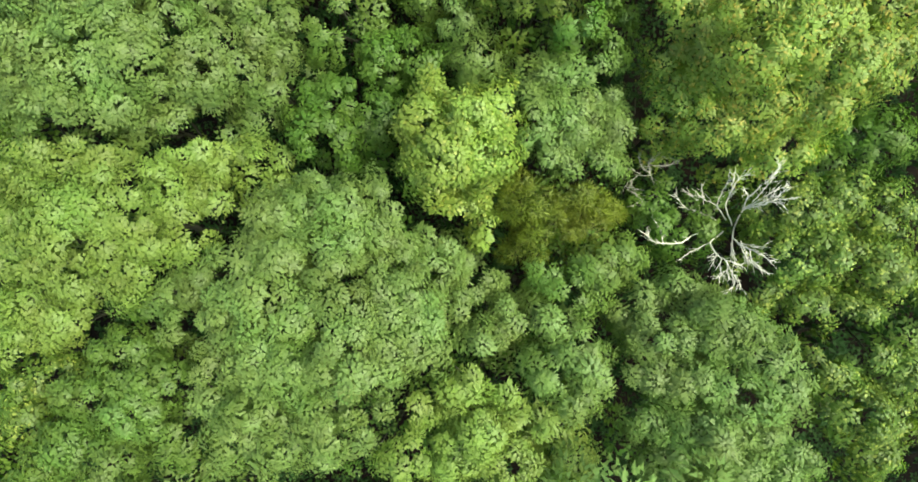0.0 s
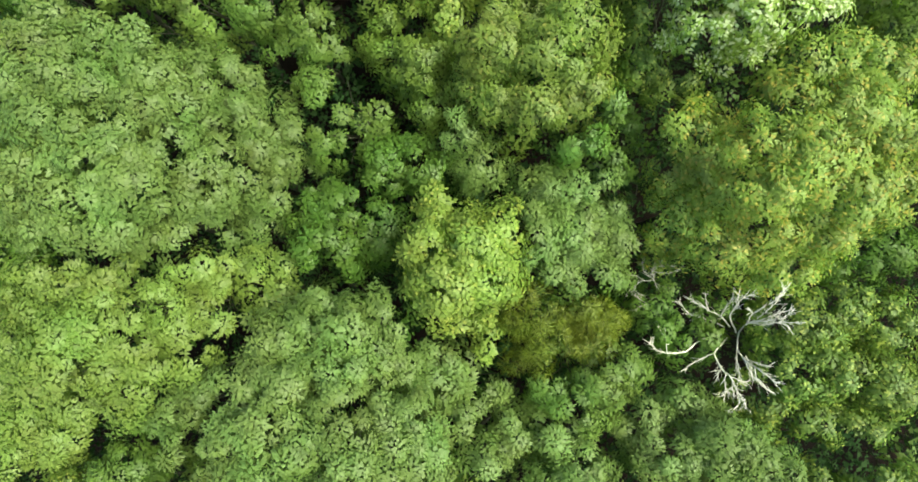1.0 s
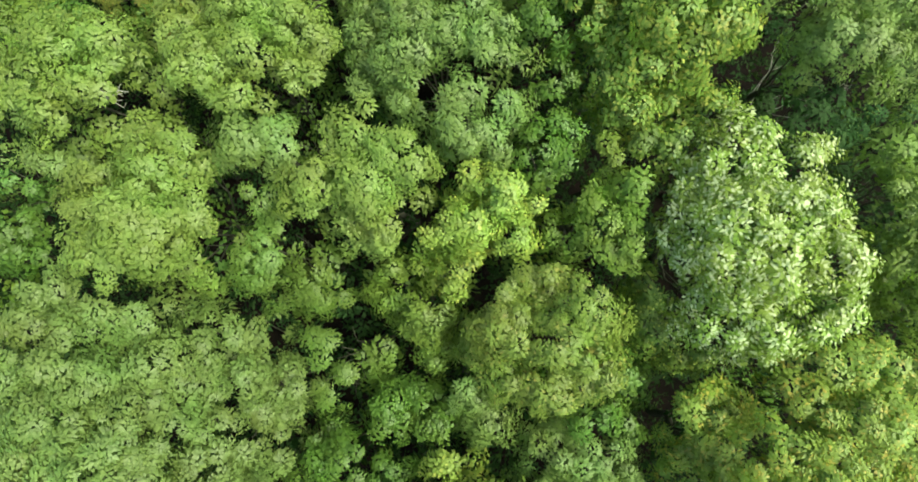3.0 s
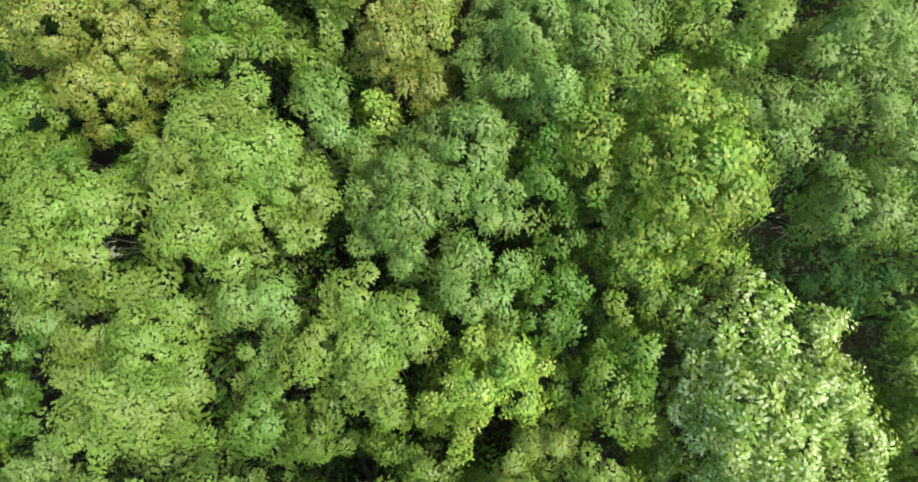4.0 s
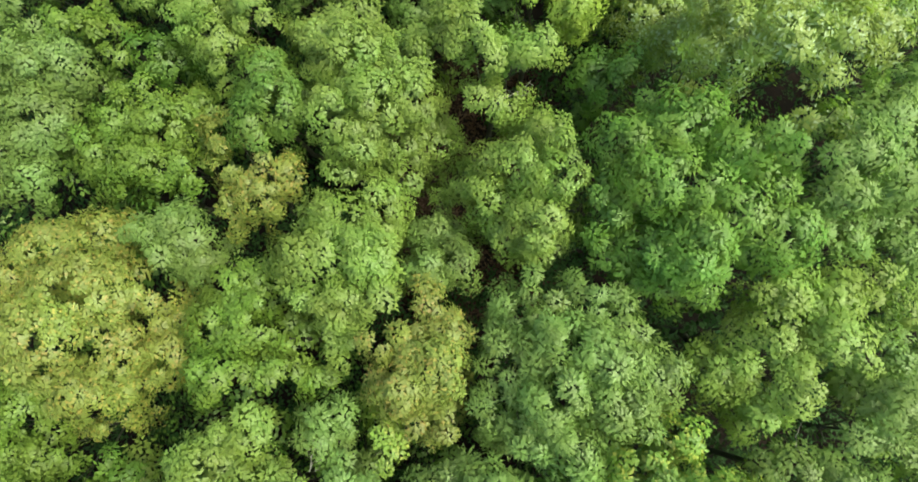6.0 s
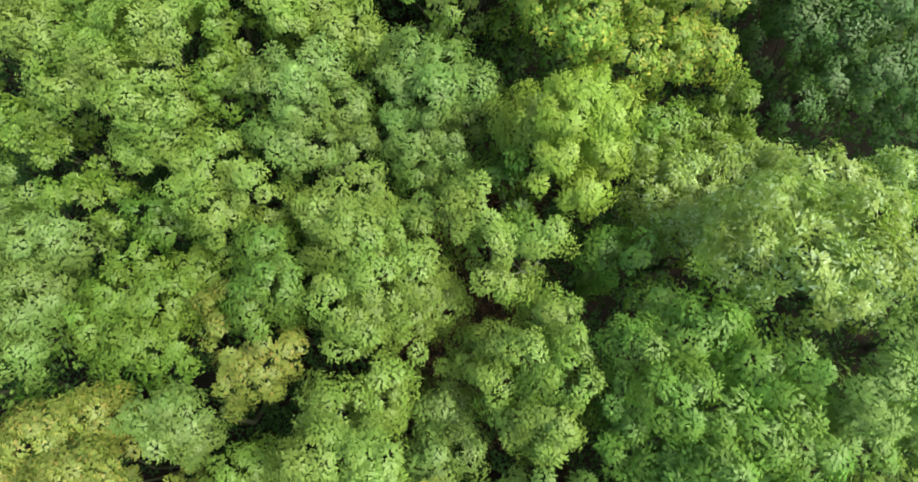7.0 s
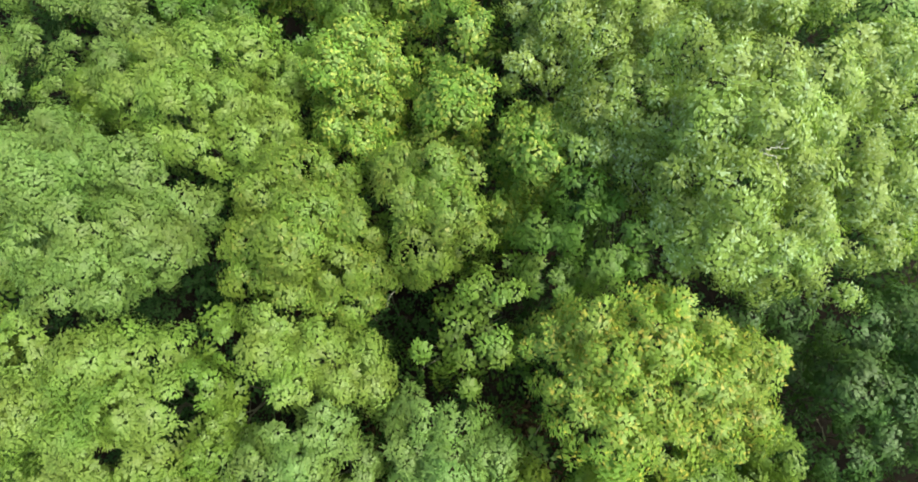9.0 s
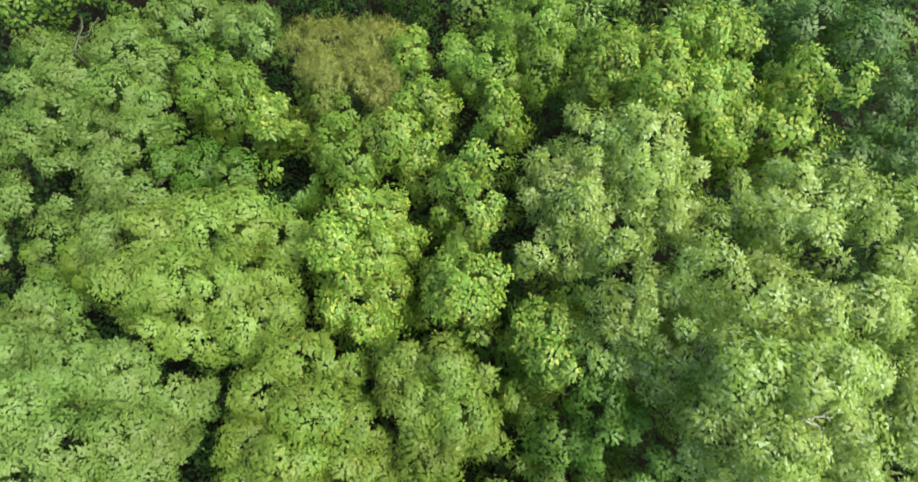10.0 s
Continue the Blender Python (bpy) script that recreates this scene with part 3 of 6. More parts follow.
tree("broom", 1.80, 0.79, "olive broom bush with fine upright twigs",
     [(-0.58, 0.33, 7.6, 0.64), (0.26, 0.51, 7.3, 0.71), (0.76, -0.00, 7.1, 0.60), (-0.24, -0.27, 7.3, 0.65), (0.45, -0.42, 7.4, 0.58), (-0.82, -0.49, 7.4, 0.52)])
tree("dull", 2.24, -0.23, "yellow-green sapling beside the broom bush",
     [(-0.62, 0.09, 7.6, 0.58), (0.18, 0.17, 7.6, 0.51), (-0.37, -0.40, 7.9, 0.62), (0.55, 0.13, 7.5, 0.52), (0.97, 0.30, 7.3, 0.40)])
tree("hazel", 4.66, 0.73, "moss-green bush round the boughs of a dead tree",
     [(-0.04, 0.07, 6.3, 0.62), (0.40, 0.12, 6.5, 0.56), (0.71, -0.07, 6.6, 0.48), (-0.25, 0.36, 6.1, 0.58), (-0.49, -0.07, 6.0, 0.52), (0.12, -0.33, 6.5, 0.50), (-0.64, 0.29, 5.9, 0.46), (-0.18, -0.40, 6.4, 0.44), (0.58, -0.41, 6.7, 0.36)])
tree("hornbeam", 6.97, -0.15, "mid-green hornbeam with scattered small leaves",
     [(-0.65, 0.83, 7.5, 0.76), (0.44, 1.09, 7.2, 0.77), (1.37, 0.70, 7.1, 0.78), (-0.97, -0.14, 7.6, 0.75), (-0.12, -0.06, 7.7, 0.75), (0.86, -0.25, 7.5, 0.76), (-0.56, -1.05, 7.5, 0.75), (0.31, -1.20, 7.7, 0.62), (-1.25, -0.72, 7.6, 0.57)], density=0.80)
tree("gold", 6.29, 4.26, "large yellow-green oak with a sunlit crown",
     [(-0.49, 0.97, 9.8, 0.54), (0.05, 0.89, 9.7, 0.54), (0.62, 0.67, 9.7, 0.54), (-0.91, 0.32, 10.2, 0.52), (-0.33, 0.21, 10.1, 0.52), (0.29, 0.03, 10.0, 0.53), (0.74, -0.24, 9.8, 0.53), (-0.76, -0.37, 10.4, 0.51), (-0.15, -0.55, 10.2, 0.52), (0.12, -1.18, 10.0, 0.53), (0.78, -1.08, 9.7, 0.49)])
tree("gold", 4.89, 3.21, "large yellow-green oak with a sunlit crown",
     [(0.14, 0.90, 10.3, 0.51), (-0.17, 0.62, 9.9, 0.58), (0.45, 0.16, 10.3, 0.51), (0.97, 0.06, 10.1, 0.52), (0.09, 0.02, 10.1, 0.47), (-0.65, 1.20, 8.6, 0.59), (-0.89, 0.74, 8.3, 0.61), (-0.29, 0.06, 9.1, 0.62), (0.37, -0.57, 9.1, 0.62), (1.08, -0.72, 9.2, 0.61), (-0.80, -0.34, 8.1, 0.68), (-0.17, -0.81, 8.4, 0.60), (0.83, -1.29, 8.4, 0.60), (-0.48, 0.61, 9.0, 0.52)])
tree("hazel", 8.02, 1.92, "dark green hazel low beside a tall oak",
     [(0.07, 0.02, 7.1, 0.66), (0.36, 0.22, 7.6, 0.57), (-0.53, -0.30, 7.2, 0.53)])
tree("hazel", 3.86, 5.74, "dark hazel bush in a deep gap",
     [(-0.15, 0.41, 6.6, 0.56), (0.18, -0.50, 6.2, 0.51)])
tree("oak", -5.65, -0.46, "small oak in the gap beside larger oaks",
     [(-0.16, 0.03, 7.9, 0.51), (0.33, 0.24, 8.1, 0.44), (0.17, -0.37, 8.2, 0.49), (-0.46, 0.25, 8.0, 0.38)])
tree("hazel", -6.38, -0.08, "dark hazel bush in a gap among oaks",
     [(-0.28, 0.01, 7.3, 0.53), (0.67, 0.26, 7.3, 0.53), (-0.37, -0.55, 7.4, 0.53), (-0.05, 0.35, 7.3, 0.47)])
tree("olive", 1.36, 5.89, "olive oak with a yellowish domed crown",
     [(-0.73, 0.87, 8.7, 0.60), (-0.03, 0.91, 8.9, 0.70), (0.66, 0.67, 9.0, 0.69), (-0.59, 0.12, 8.9, 0.69), (0.18, -0.02, 9.1, 0.79), (1.14, 0.25, 8.7, 0.54), (-0.70, -0.60, 8.6, 0.59), (0.02, -0.85, 8.5, 0.71), (0.72, -0.66, 8.9, 0.58), (-1.19, -0.17, 8.4, 0.49), (0.35, -1.20, 8.5, 0.48)])
tree("lime", 0.08, 7.93, "yellow-green maple with upright leafy shoots",
     [(0.02, 0.90, 9.0, 0.48), (0.65, 0.73, 8.9, 0.54), (1.08, 0.43, 8.7, 0.49), (-0.65, 0.15, 8.8, 0.60), (-0.02, 0.09, 9.0, 0.59), (0.71, -0.12, 8.9, 0.48), (-0.28, -0.69, 8.5, 0.67), (-0.74, -0.82, 7.9, 0.57)])
tree("leafy", -1.15, 6.64, "bright green maple sapling under a yellow one",
     [(-0.27, 0.21, 7.1, 0.67), (0.44, -0.20, 7.4, 0.65), (-0.46, 0.68, 7.5, 0.53), (0.27, -0.89, 7.2, 0.47)])
tree("sage", 0.12, 4.48, "small grey-green willow bush",
     [(0.12, -0.18, 7.3, 0.53), (-0.21, 0.33, 7.7, 0.39)])
tree("hazel", 2.64, 4.58, "green hazel beside an olive oak",
     [(-0.45, 0.05, 8.1, 0.56), (0.08, -0.48, 7.6, 0.51), (0.06, 0.56, 8.1, 0.44), (0.68, 0.02, 7.3, 0.40)])
tree("silver", 4.76, 7.41, "tall white poplar with pale silvery leaves",
     [(0.29, 1.53, 9.5, 0.67), (-0.36, 1.30, 9.4, 0.68), (0.91, 1.22, 9.8, 0.65), (-0.87, 0.53, 9.8, 0.65), (-0.41, 0.33, 10.7, 0.65), (0.51, 0.30, 10.6, 0.65), (1.79, 0.42, 9.8, 0.55), (-1.02, -0.19, 9.6, 0.55), (-0.58, -0.44, 10.5, 0.65), (0.05, -0.60, 10.8, 0.63), (1.16, -0.39, 10.2, 0.57), (-0.53, -1.21, 9.8, 0.64), (0.10, -1.26, 10.3, 0.61), (1.07, -1.10, 10.0, 0.48), (-0.83, -0.88, 9.5, 0.56), (0.07, -1.91, 9.4, 0.45), (-1.13, 0.43, 9.6, 0.45), (0.35, 1.20, 9.7, 0.62)])
tree("hornbeam", 3.67, 6.02, "green hornbeam below the white poplar",
     [(-0.13, -0.04, 8.3, 0.61), (-0.27, 0.71, 8.7, 0.48), (0.44, -0.61, 8.2, 0.50)])
tree("leafy", 2.50, 8.10, "mid-green ash sapling with open foliage",
     [(0.23, 0.97, 8.5, 0.62), (-0.36, 0.53, 8.7, 0.55), (0.59, 0.28, 9.1, 0.53), (0.01, -0.24, 9.1, 0.58), (0.47, -0.49, 9.4, 0.46), (0.10, -0.95, 9.0, 0.53), (-0.45, -0.46, 8.8, 0.48), (-0.92, -0.28, 8.6, 0.43)])
tree("fresh", -1.90, 8.88, "light green oak with a compact lumpy crown",
     [(-0.60, 1.00, 8.8, 0.72), (0.18, 0.77, 9.0, 0.70), (0.88, 0.32, 9.1, 0.64), (-0.69, 0.20, 9.0, 0.64), (0.04, -0.07, 9.0, 0.70), (0.82, -0.34, 8.7, 0.66), (-0.46, -0.60, 8.2, 0.63), (0.36, -0.72, 8.7, 0.54), (-0.48, -1.07, 7.6, 0.59), (-0.84, -0.30, 8.5, 0.55), (1.16, -0.06, 9.0, 0.48)])
tree("fresh", -5.95, 8.78, "light green oak with a rounded crown",
     [(-0.50, 1.73, 8.7, 0.55), (0.28, 1.45, 8.7, 0.55), (-0.14, 1.17, 8.7, 0.84), (-1.04, 0.64, 8.4, 0.85), (0.32, 0.32, 9.0, 0.81), (0.87, 0.82, 8.8, 0.66), (-1.21, -0.24, 8.6, 0.72), (0.17, -0.67, 9.4, 0.78), (0.79, -0.16, 8.7, 0.77), (1.04, -0.59, 8.1, 0.69), (0.05, -1.13, 8.3, 0.79), (-0.59, -0.96, 9.1, 0.58), (0.52, -1.16, 7.6, 0.59), (-0.34, -1.54, 8.4, 0.55)])
tree("dull", -3.59, 7.66, "dull green oak sapling with thin foliage",
     [(-0.29, 1.12, 8.3, 0.62), (-0.81, 0.62, 8.1, 0.63), (0.22, 0.55, 8.2, 0.63), (-0.29, 0.04, 7.9, 0.70), (0.40, -0.18, 7.7, 0.59), (-0.15, -0.71, 7.3, 0.66), (0.59, -0.60, 7.0, 0.61), (0.68, -1.09, 7.0, 0.55)])
tree("dull", -2.44, 5.54, "small olive bush beside a dark hole",
     [(-0.31, 0.31, 7.3, 0.53), (0.11, -0.07, 7.0, 0.61), (0.61, 0.26, 7.4, 0.40), (-0.21, -0.44, 6.8, 0.48)])
tree("hazel", -8.73, 9.07, "dark green hazel at the foot of oaks",
     [(0.01, 1.01, 7.8, 0.65), (0.27, -0.03, 8.2, 0.63), (0.29, -0.85, 8.4, 0.62), (0.83, -1.12, 8.7, 0.49), (-0.65, 0.75, 8.0, 0.64), (-0.39, -0.36, 8.4, 0.62)])
tree("leafy", 7.71, 7.62, "bright green hornbeam beside the white poplar",
     [(-0.55, 0.10, 9.8, 0.50), (-0.12, -0.55, 9.3, 0.51), (-0.13, -0.99, 8.7, 0.42), (0.22, -0.11, 9.5, 0.56), (0.25, -0.90, 9.5, 0.56), (0.28, -1.47, 9.2, 0.52), (-0.19, 1.02, 9.6, 0.51), (0.38, 1.73, 9.2, 0.53), (0.14, 0.67, 9.7, 0.50), (-0.64, 0.49, 9.9, 0.44)])
tree("fresh", -4.04, 11.85, "light green oak with a tall lumpy crown",
     [(0.20, 1.75, 8.3, 0.74), (-0.47, 1.35, 8.6, 0.72), (-1.02, 0.84, 8.6, 0.72), (0.64, 0.78, 8.8, 0.71), (0.02, 0.30, 9.2, 0.74), (-1.19, 0.17, 8.8, 0.71), (0.89, -0.04, 9.2, 0.63), (1.39, -0.18, 8.8, 0.54), (0.25, -0.47, 9.4, 0.67), (-0.62, -0.68, 9.3, 0.62), (0.91, -0.84, 9.0, 0.64), (1.44, -0.91, 8.8, 0.48), (-0.69, -1.42, 8.7, 0.60), (0.02, -1.28, 8.9, 0.59), (-1.28, -1.37, 8.6, 0.48), (0.46, -1.38, 8.7, 0.54)])
tree("fresh", -7.32, 11.47, "light green oak with a bare limb showing",
     [(0.16, 1.15, 7.8, 0.65), (-0.03, 0.40, 8.6, 0.66), (0.78, 0.22, 8.7, 0.65), (-0.29, -0.27, 8.9, 0.59), (0.54, -0.45, 9.1, 0.63), (0.98, 0.74, 8.5, 0.50), (-0.26, -0.87, 8.7, 0.54), (1.23, 0.00, 8.7, 0.54), (0.39, -1.12, 8.8, 0.48), (-1.85, 0.22, 7.9, 0.57), (-1.61, -0.72, 8.1, 0.56)])
bare_branch(TREES[-1][0], [(0.75, -0.49, 9.46), (0.93, -0.57, 9.44), (1.04, -0.64, 9.39), (1.26, -0.69, 9.38)], .016, GREYWOOD)
bare_branch(TREES[-1][0], [(0.75, -0.68, 9.49), (0.92, -0.69, 9.42), (1.11, -0.69, 9.39)], .014, GREYWOOD)
bare_branch(TREES[-1][0], [(0.78, -0.74, 9.36), (1.01, -0.74, 9.40), (1.16, -0.70, 9.38)], .012, GREYWOOD)
tree("oak", -3.71, 9.94, "small oak crown beside a dark gap",
     [(-0.07, 0.21, 8.8, 0.53), (0.32, -0.12, 8.8, 0.48), (-0.31, -0.19, 8.8, 0.42)])
tree("oak", -8.61, 9.60, "dull oak between larger crowns",
     [(0.21, 0.58, 8.0, 0.51), (0.45, 0.11, 8.0, 0.50), (0.23, -0.32, 8.2, 0.49), (-0.45, 0.28, 8.1, 0.56), (-0.27, -0.61, 8.2, 0.55)])
tree("sage", -0.24, 11.49, "grey-green oak with several rounded crowns",
     [(-0.14, 0.92, 8.7, 0.60), (0.47, 0.64, 9.1, 0.69), (1.13, 0.91, 8.9, 0.54), (-0.79, 0.35, 9.0, 0.59), (-0.07, 0.01, 9.4, 0.57), (0.73, -0.06, 9.4, 0.67), (1.37, -0.19, 9.0, 0.53), (-1.25, -0.22, 8.9, 0.59), (-0.61, -0.44, 9.2, 0.63), (-1.19, -0.96, 8.9, 0.53), (-0.44, -0.95, 9.2, 0.52), (0.80, -0.64, 9.4, 0.51)])
tree("sage", 0.26, 9.86, "grey-green oak with a narrow rounded crown",
     [(-0.25, 0.43, 9.2, 0.57), (0.26, 0.30, 9.1, 0.52), (-0.18, -0.18, 9.0, 0.58), (0.33, -0.30, 9.0, 0.47), (-0.00, -0.59, 9.1, 0.41)])
tree("hazel", 1.68, 9.35, "darker green oak sapling in half shade",
     [(0.09, 0.46, 8.8, 0.53), (-0.27, -0.04, 8.9, 0.53), (0.27, -0.18, 8.8, 0.47), (-0.07, -0.47, 8.9, 0.41)])
tree("maple", 3.45, 11.35, "bright green maple with glossy sunlit leaves",
     [(-0.55, 1.31, 10.2, 0.59), (-0.05, 1.77, 10.1, 0.44), (0.06, 0.95, 10.6, 0.57), (0.67, 1.05, 10.5, 0.52), (-0.90, 0.84, 9.9, 0.55), (-0.44, 0.42, 10.5, 0.56), (0.20, 0.23, 10.8, 0.55), (0.84, 0.26, 10.6, 0.46), (-1.06, 0.26, 9.6, 0.51), (-0.53, -0.18, 10.0, 0.54), (0.01, -0.36, 10.7, 0.51), (0.74, -0.35, 10.4, 0.52), (1.57, -0.12, 9.8, 0.39), (-0.67, -0.73, 9.2, 0.57), (-0.10, -0.83, 9.7, 0.55), (0.43, -0.75, 10.2, 0.48), (-0.34, -1.33, 9.0, 0.53), (0.44, -1.36, 8.8, 0.53), (1.21, -1.29, 8.8, 0.48)])
tree("hazel", 1.74, 11.53, "dark green sapling behind a bright maple",
     [(0.05, 0.72, 9.3, 0.46), (0.02, 0.03, 9.2, 0.47), (0.11, -0.77, 8.8, 0.54), (-0.28, 0.35, 9.3, 0.41)])
tree("hornbeam", 3.77, 9.33, "green hornbeam at the foot of a maple",
     [(0.30, 0.13, 8.7, 0.59), (-0.04, -0.27, 8.8, 0.47), (-0.42, 0.07, 8.7, 0.48)])
# the dark leaves of this thicket stand in for the shade of a gap
tree("brush", 6.67, 9.61, "green thicket with deep shade put into its colour",
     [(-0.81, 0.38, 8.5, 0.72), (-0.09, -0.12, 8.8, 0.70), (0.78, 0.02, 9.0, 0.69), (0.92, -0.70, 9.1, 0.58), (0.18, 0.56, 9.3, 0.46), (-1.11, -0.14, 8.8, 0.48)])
bare_branch(TREES[-1][0], [(0.60, 1.42, 5.60), (0.75, 1.46, 5.60), (1.00, 1.48, 5.60)], .014, GREYWOOD)
bare_branch(TREES[-1][0], [(1.43, 1.27, 5.60), (1.61, 1.24, 5.60), (1.78, 1.20, 5.60)], .012, GREYWOOD)
bare_branch(TREES[-1][0], [(0.85, 2.07, 5.40), (1.01, 2.22, 5.40), (1.06, 2.39, 5.40), (1.17, 2.75, 5.40), (1.29, 2.96, 5.40)], .018, GREYWOOD)
bare_branch(TREES[-1][0], [(1.01, 2.22, 5.40), (1.16, 2.28, 5.40), (1.35, 2.33, 5.40)], .012, GREYWOOD)
tree("oak", 6.95, 11.03, "mid-green oak with ragged crown edge",
     [(-0.54, 0.56, 10.2, 0.55), (0.08, 0.40, 10.4, 0.54), (-0.85, 0.90, 10.0, 0.51), (-0.57, -0.11, 10.0, 0.50), (0.03, -0.44, 10.2, 0.49), (-0.25, -0.92, 9.6, 0.46), (0.84, 0.09, 10.1, 0.55), (0.94, -0.70, 9.9, 0.55)])
bare_branch(TREES[-1][0], [(1.34, -0.30, 6.80), (1.52, -0.12, 6.80), (1.66, -0.02, 6.80)], .013, GREYWOOD)
bare_branch(TREES[-1][0], [(1.63, -0.49, 6.80), (1.68, -0.19, 6.80), (1.67, -0.03, 6.80), (1.81, -0.11, 6.80)], .012, GREYWOOD)
tree("leafy", -9.08, 13.53, "vivid green hornbeam below an ochre oak",
     [(-0.07, 0.82, 6.8, 0.63), (-0.14, 0.16, 6.2, 0.65), (-0.23, -0.27, 6.8, 0.55), (-0.59, 0.46, 6.9, 0.62), (0.30, 0.72, 6.6, 0.56), (0.50, -0.32, 6.8, 0.55), (0.35, -1.01, 7.9, 0.51), (-0.58, -0.42, 7.1, 0.61), (1.24, -0.94, 7.7, 0.45)])
tree("sage", -2.27, 13.07, "small grey-green bush with dead twigs",
     [(-0.42, 0.20, 8.5, 0.55), (0.09, -0.14, 8.4, 0.55), (0.52, -0.63, 8.6, 0.48), (-0.11, 0.67, 8.4, 0.44)])
bare_branch(TREES[-1][0], [(-0.89, -0.43, 7.40), (-0.84, -0.15, 7.40), (-0.77, -0.01, 7.40), (-0.61, 0.09, 7.40)], .018, GREYWOOD)
bare_branch(TREES[-1][0], [(-0.77, -0.01, 7.40), (-0.79, 0.12, 7.40), (-0.81, 0.25, 7.40)], .010, GREYWOOD)
bare_branch(TREES[-1][0], [(-0.78, -0.43, 7.40), (-0.60, -0.32, 7.40), (-0.51, -0.26, 7.40)], .014, GREYWOOD)
bare_branch(TREES[-1][0], [(-0.94, -0.06, 7.40), (-0.89, -0.14, 7.40), (-0.84, -0.21, 7.40)], .008, GREYWOOD)
tree("lime", -1.46, 13.12, "small yellow-green sapling standing in the wood",
     [(0.04, -0.13, 8.5, 0.49), (-0.07, 0.23, 8.5, 0.37)])
tree("hazel", -7.05, 12.58, "dark green bush between light oaks",
     [(0.18, 0.17, 7.8, 0.52), (-0.19, -0.18, 8.1, 0.50)])
tree("ochre", -7.40, 15.95, "ochre-green oak with yellowing leaves",
     [(-0.74, 1.36, 7.5, 0.84), (0.05, 1.64, 7.3, 0.67), (0.25, 0.36, 8.4, 0.84), (0.91, 0.39, 7.9, 0.75), (-0.15, -0.36, 8.5, 0.77), (0.45, -0.46, 7.8, 0.81), (1.21, -0.14, 7.4, 0.72), (-0.20, -1.19, 7.5, 0.77), (0.46, -1.11, 7.1, 0.66), (-0.16, -1.91, 6.7, 0.61), (1.50, -0.73, 7.5, 0.52), (-1.62, 1.03, 7.9, 0.70), (-1.43, -0.02, 8.1, 0.68)])
tree("oak", -5.59, 17.41, "yellow-green oak beside an ochre one",
     [(-0.29, 0.41, 7.5, 0.60), (0.18, 0.02, 7.5, 0.60), (-0.36, -0.21, 7.7, 0.53), (0.50, -0.35, 7.5, 0.54)])
tree("leafy", -4.06, 15.26, "soft green hornbeam with fine leaves",
     [(-0.25, 0.99, 7.6, 0.72), (-0.72, 0.30, 8.0, 0.63), (0.20, 0.23, 8.0, 0.69), (-0.30, -0.51, 8.2, 0.67), (0.55, -0.57, 8.2, 0.61), (-0.94, -0.57, 8.1, 0.50), (0.87, -0.04, 8.3, 0.50), (1.32, -0.72, 7.9, 0.45)])
tree("fresh", -2.00, 16.57, "light green oak with a domed crown",
     [(-0.31, 0.95, 8.2, 0.63), (0.37, 1.14, 7.2, 0.68), (1.04, 1.52, 6.3, 0.52), (-0.46, 0.18, 8.7, 0.67), (0.41, -0.02, 8.8, 0.66), (-0.90, -0.38, 8.3, 0.62), (-0.08, -0.71, 8.6, 0.66), (0.67, -0.77, 8.8, 0.54), (-0.43, -1.28, 8.2, 0.50), (0.00, -1.53, 8.2, 0.50)])
tree("ochre", -0.62, 14.43, "narrow oak with yellowing ochre leaves",
     [(0.02, 1.11, 8.8, 0.59), (0.41, 0.75, 9.1, 0.47), (-0.21, 0.47, 9.3, 0.51), (0.16, -0.05, 9.2, 0.57), (-0.36, -0.22, 9.2, 0.46), (0.21, -0.67, 8.8, 0.53), (-0.32, -0.85, 8.7, 0.47), (0.38, -1.34, 8.3, 0.49), (-0.75, 0.64, 9.0, 0.35), (-0.80, -0.05, 8.4, 0.50)])
tree("lime", -1.55, 13.35, "yellow-green sapling at the foot of an ochre oak",
     [(0.04, 0.14, 8.4, 0.48), (-0.08, -0.26, 8.6, 0.36)])
tree("sage", 1.77, 14.40, "broad grey-green oak with an even crown",
     [(0.08, 1.30, 8.7, 0.66), (0.63, 1.12, 9.1, 0.58), (1.21, 0.53, 9.5, 0.56), (-0.62, 1.10, 8.1, 0.63), (-0.17, 0.40, 9.7, 0.65), (0.63, 0.15, 9.9, 0.64), (1.39, -0.08, 9.6, 0.55), (-0.90, 0.09, 9.0, 0.63), (-0.20, -0.35, 10.1, 0.62), (0.65, -0.60, 10.0, 0.58), (-1.14, -0.50, 9.0, 0.47), (-0.63, -1.01, 9.5, 0.55), (0.15, -1.12, 10.0, 0.53), (0.86, -1.09, 9.9, 0.43), (-0.89, -1.55, 8.8, 0.47), (-0.25, -1.64, 9.3, 0.45), (-1.24, 0.56, 8.6, 0.49), (-1.35, 0.05, 8.4, 0.48)])
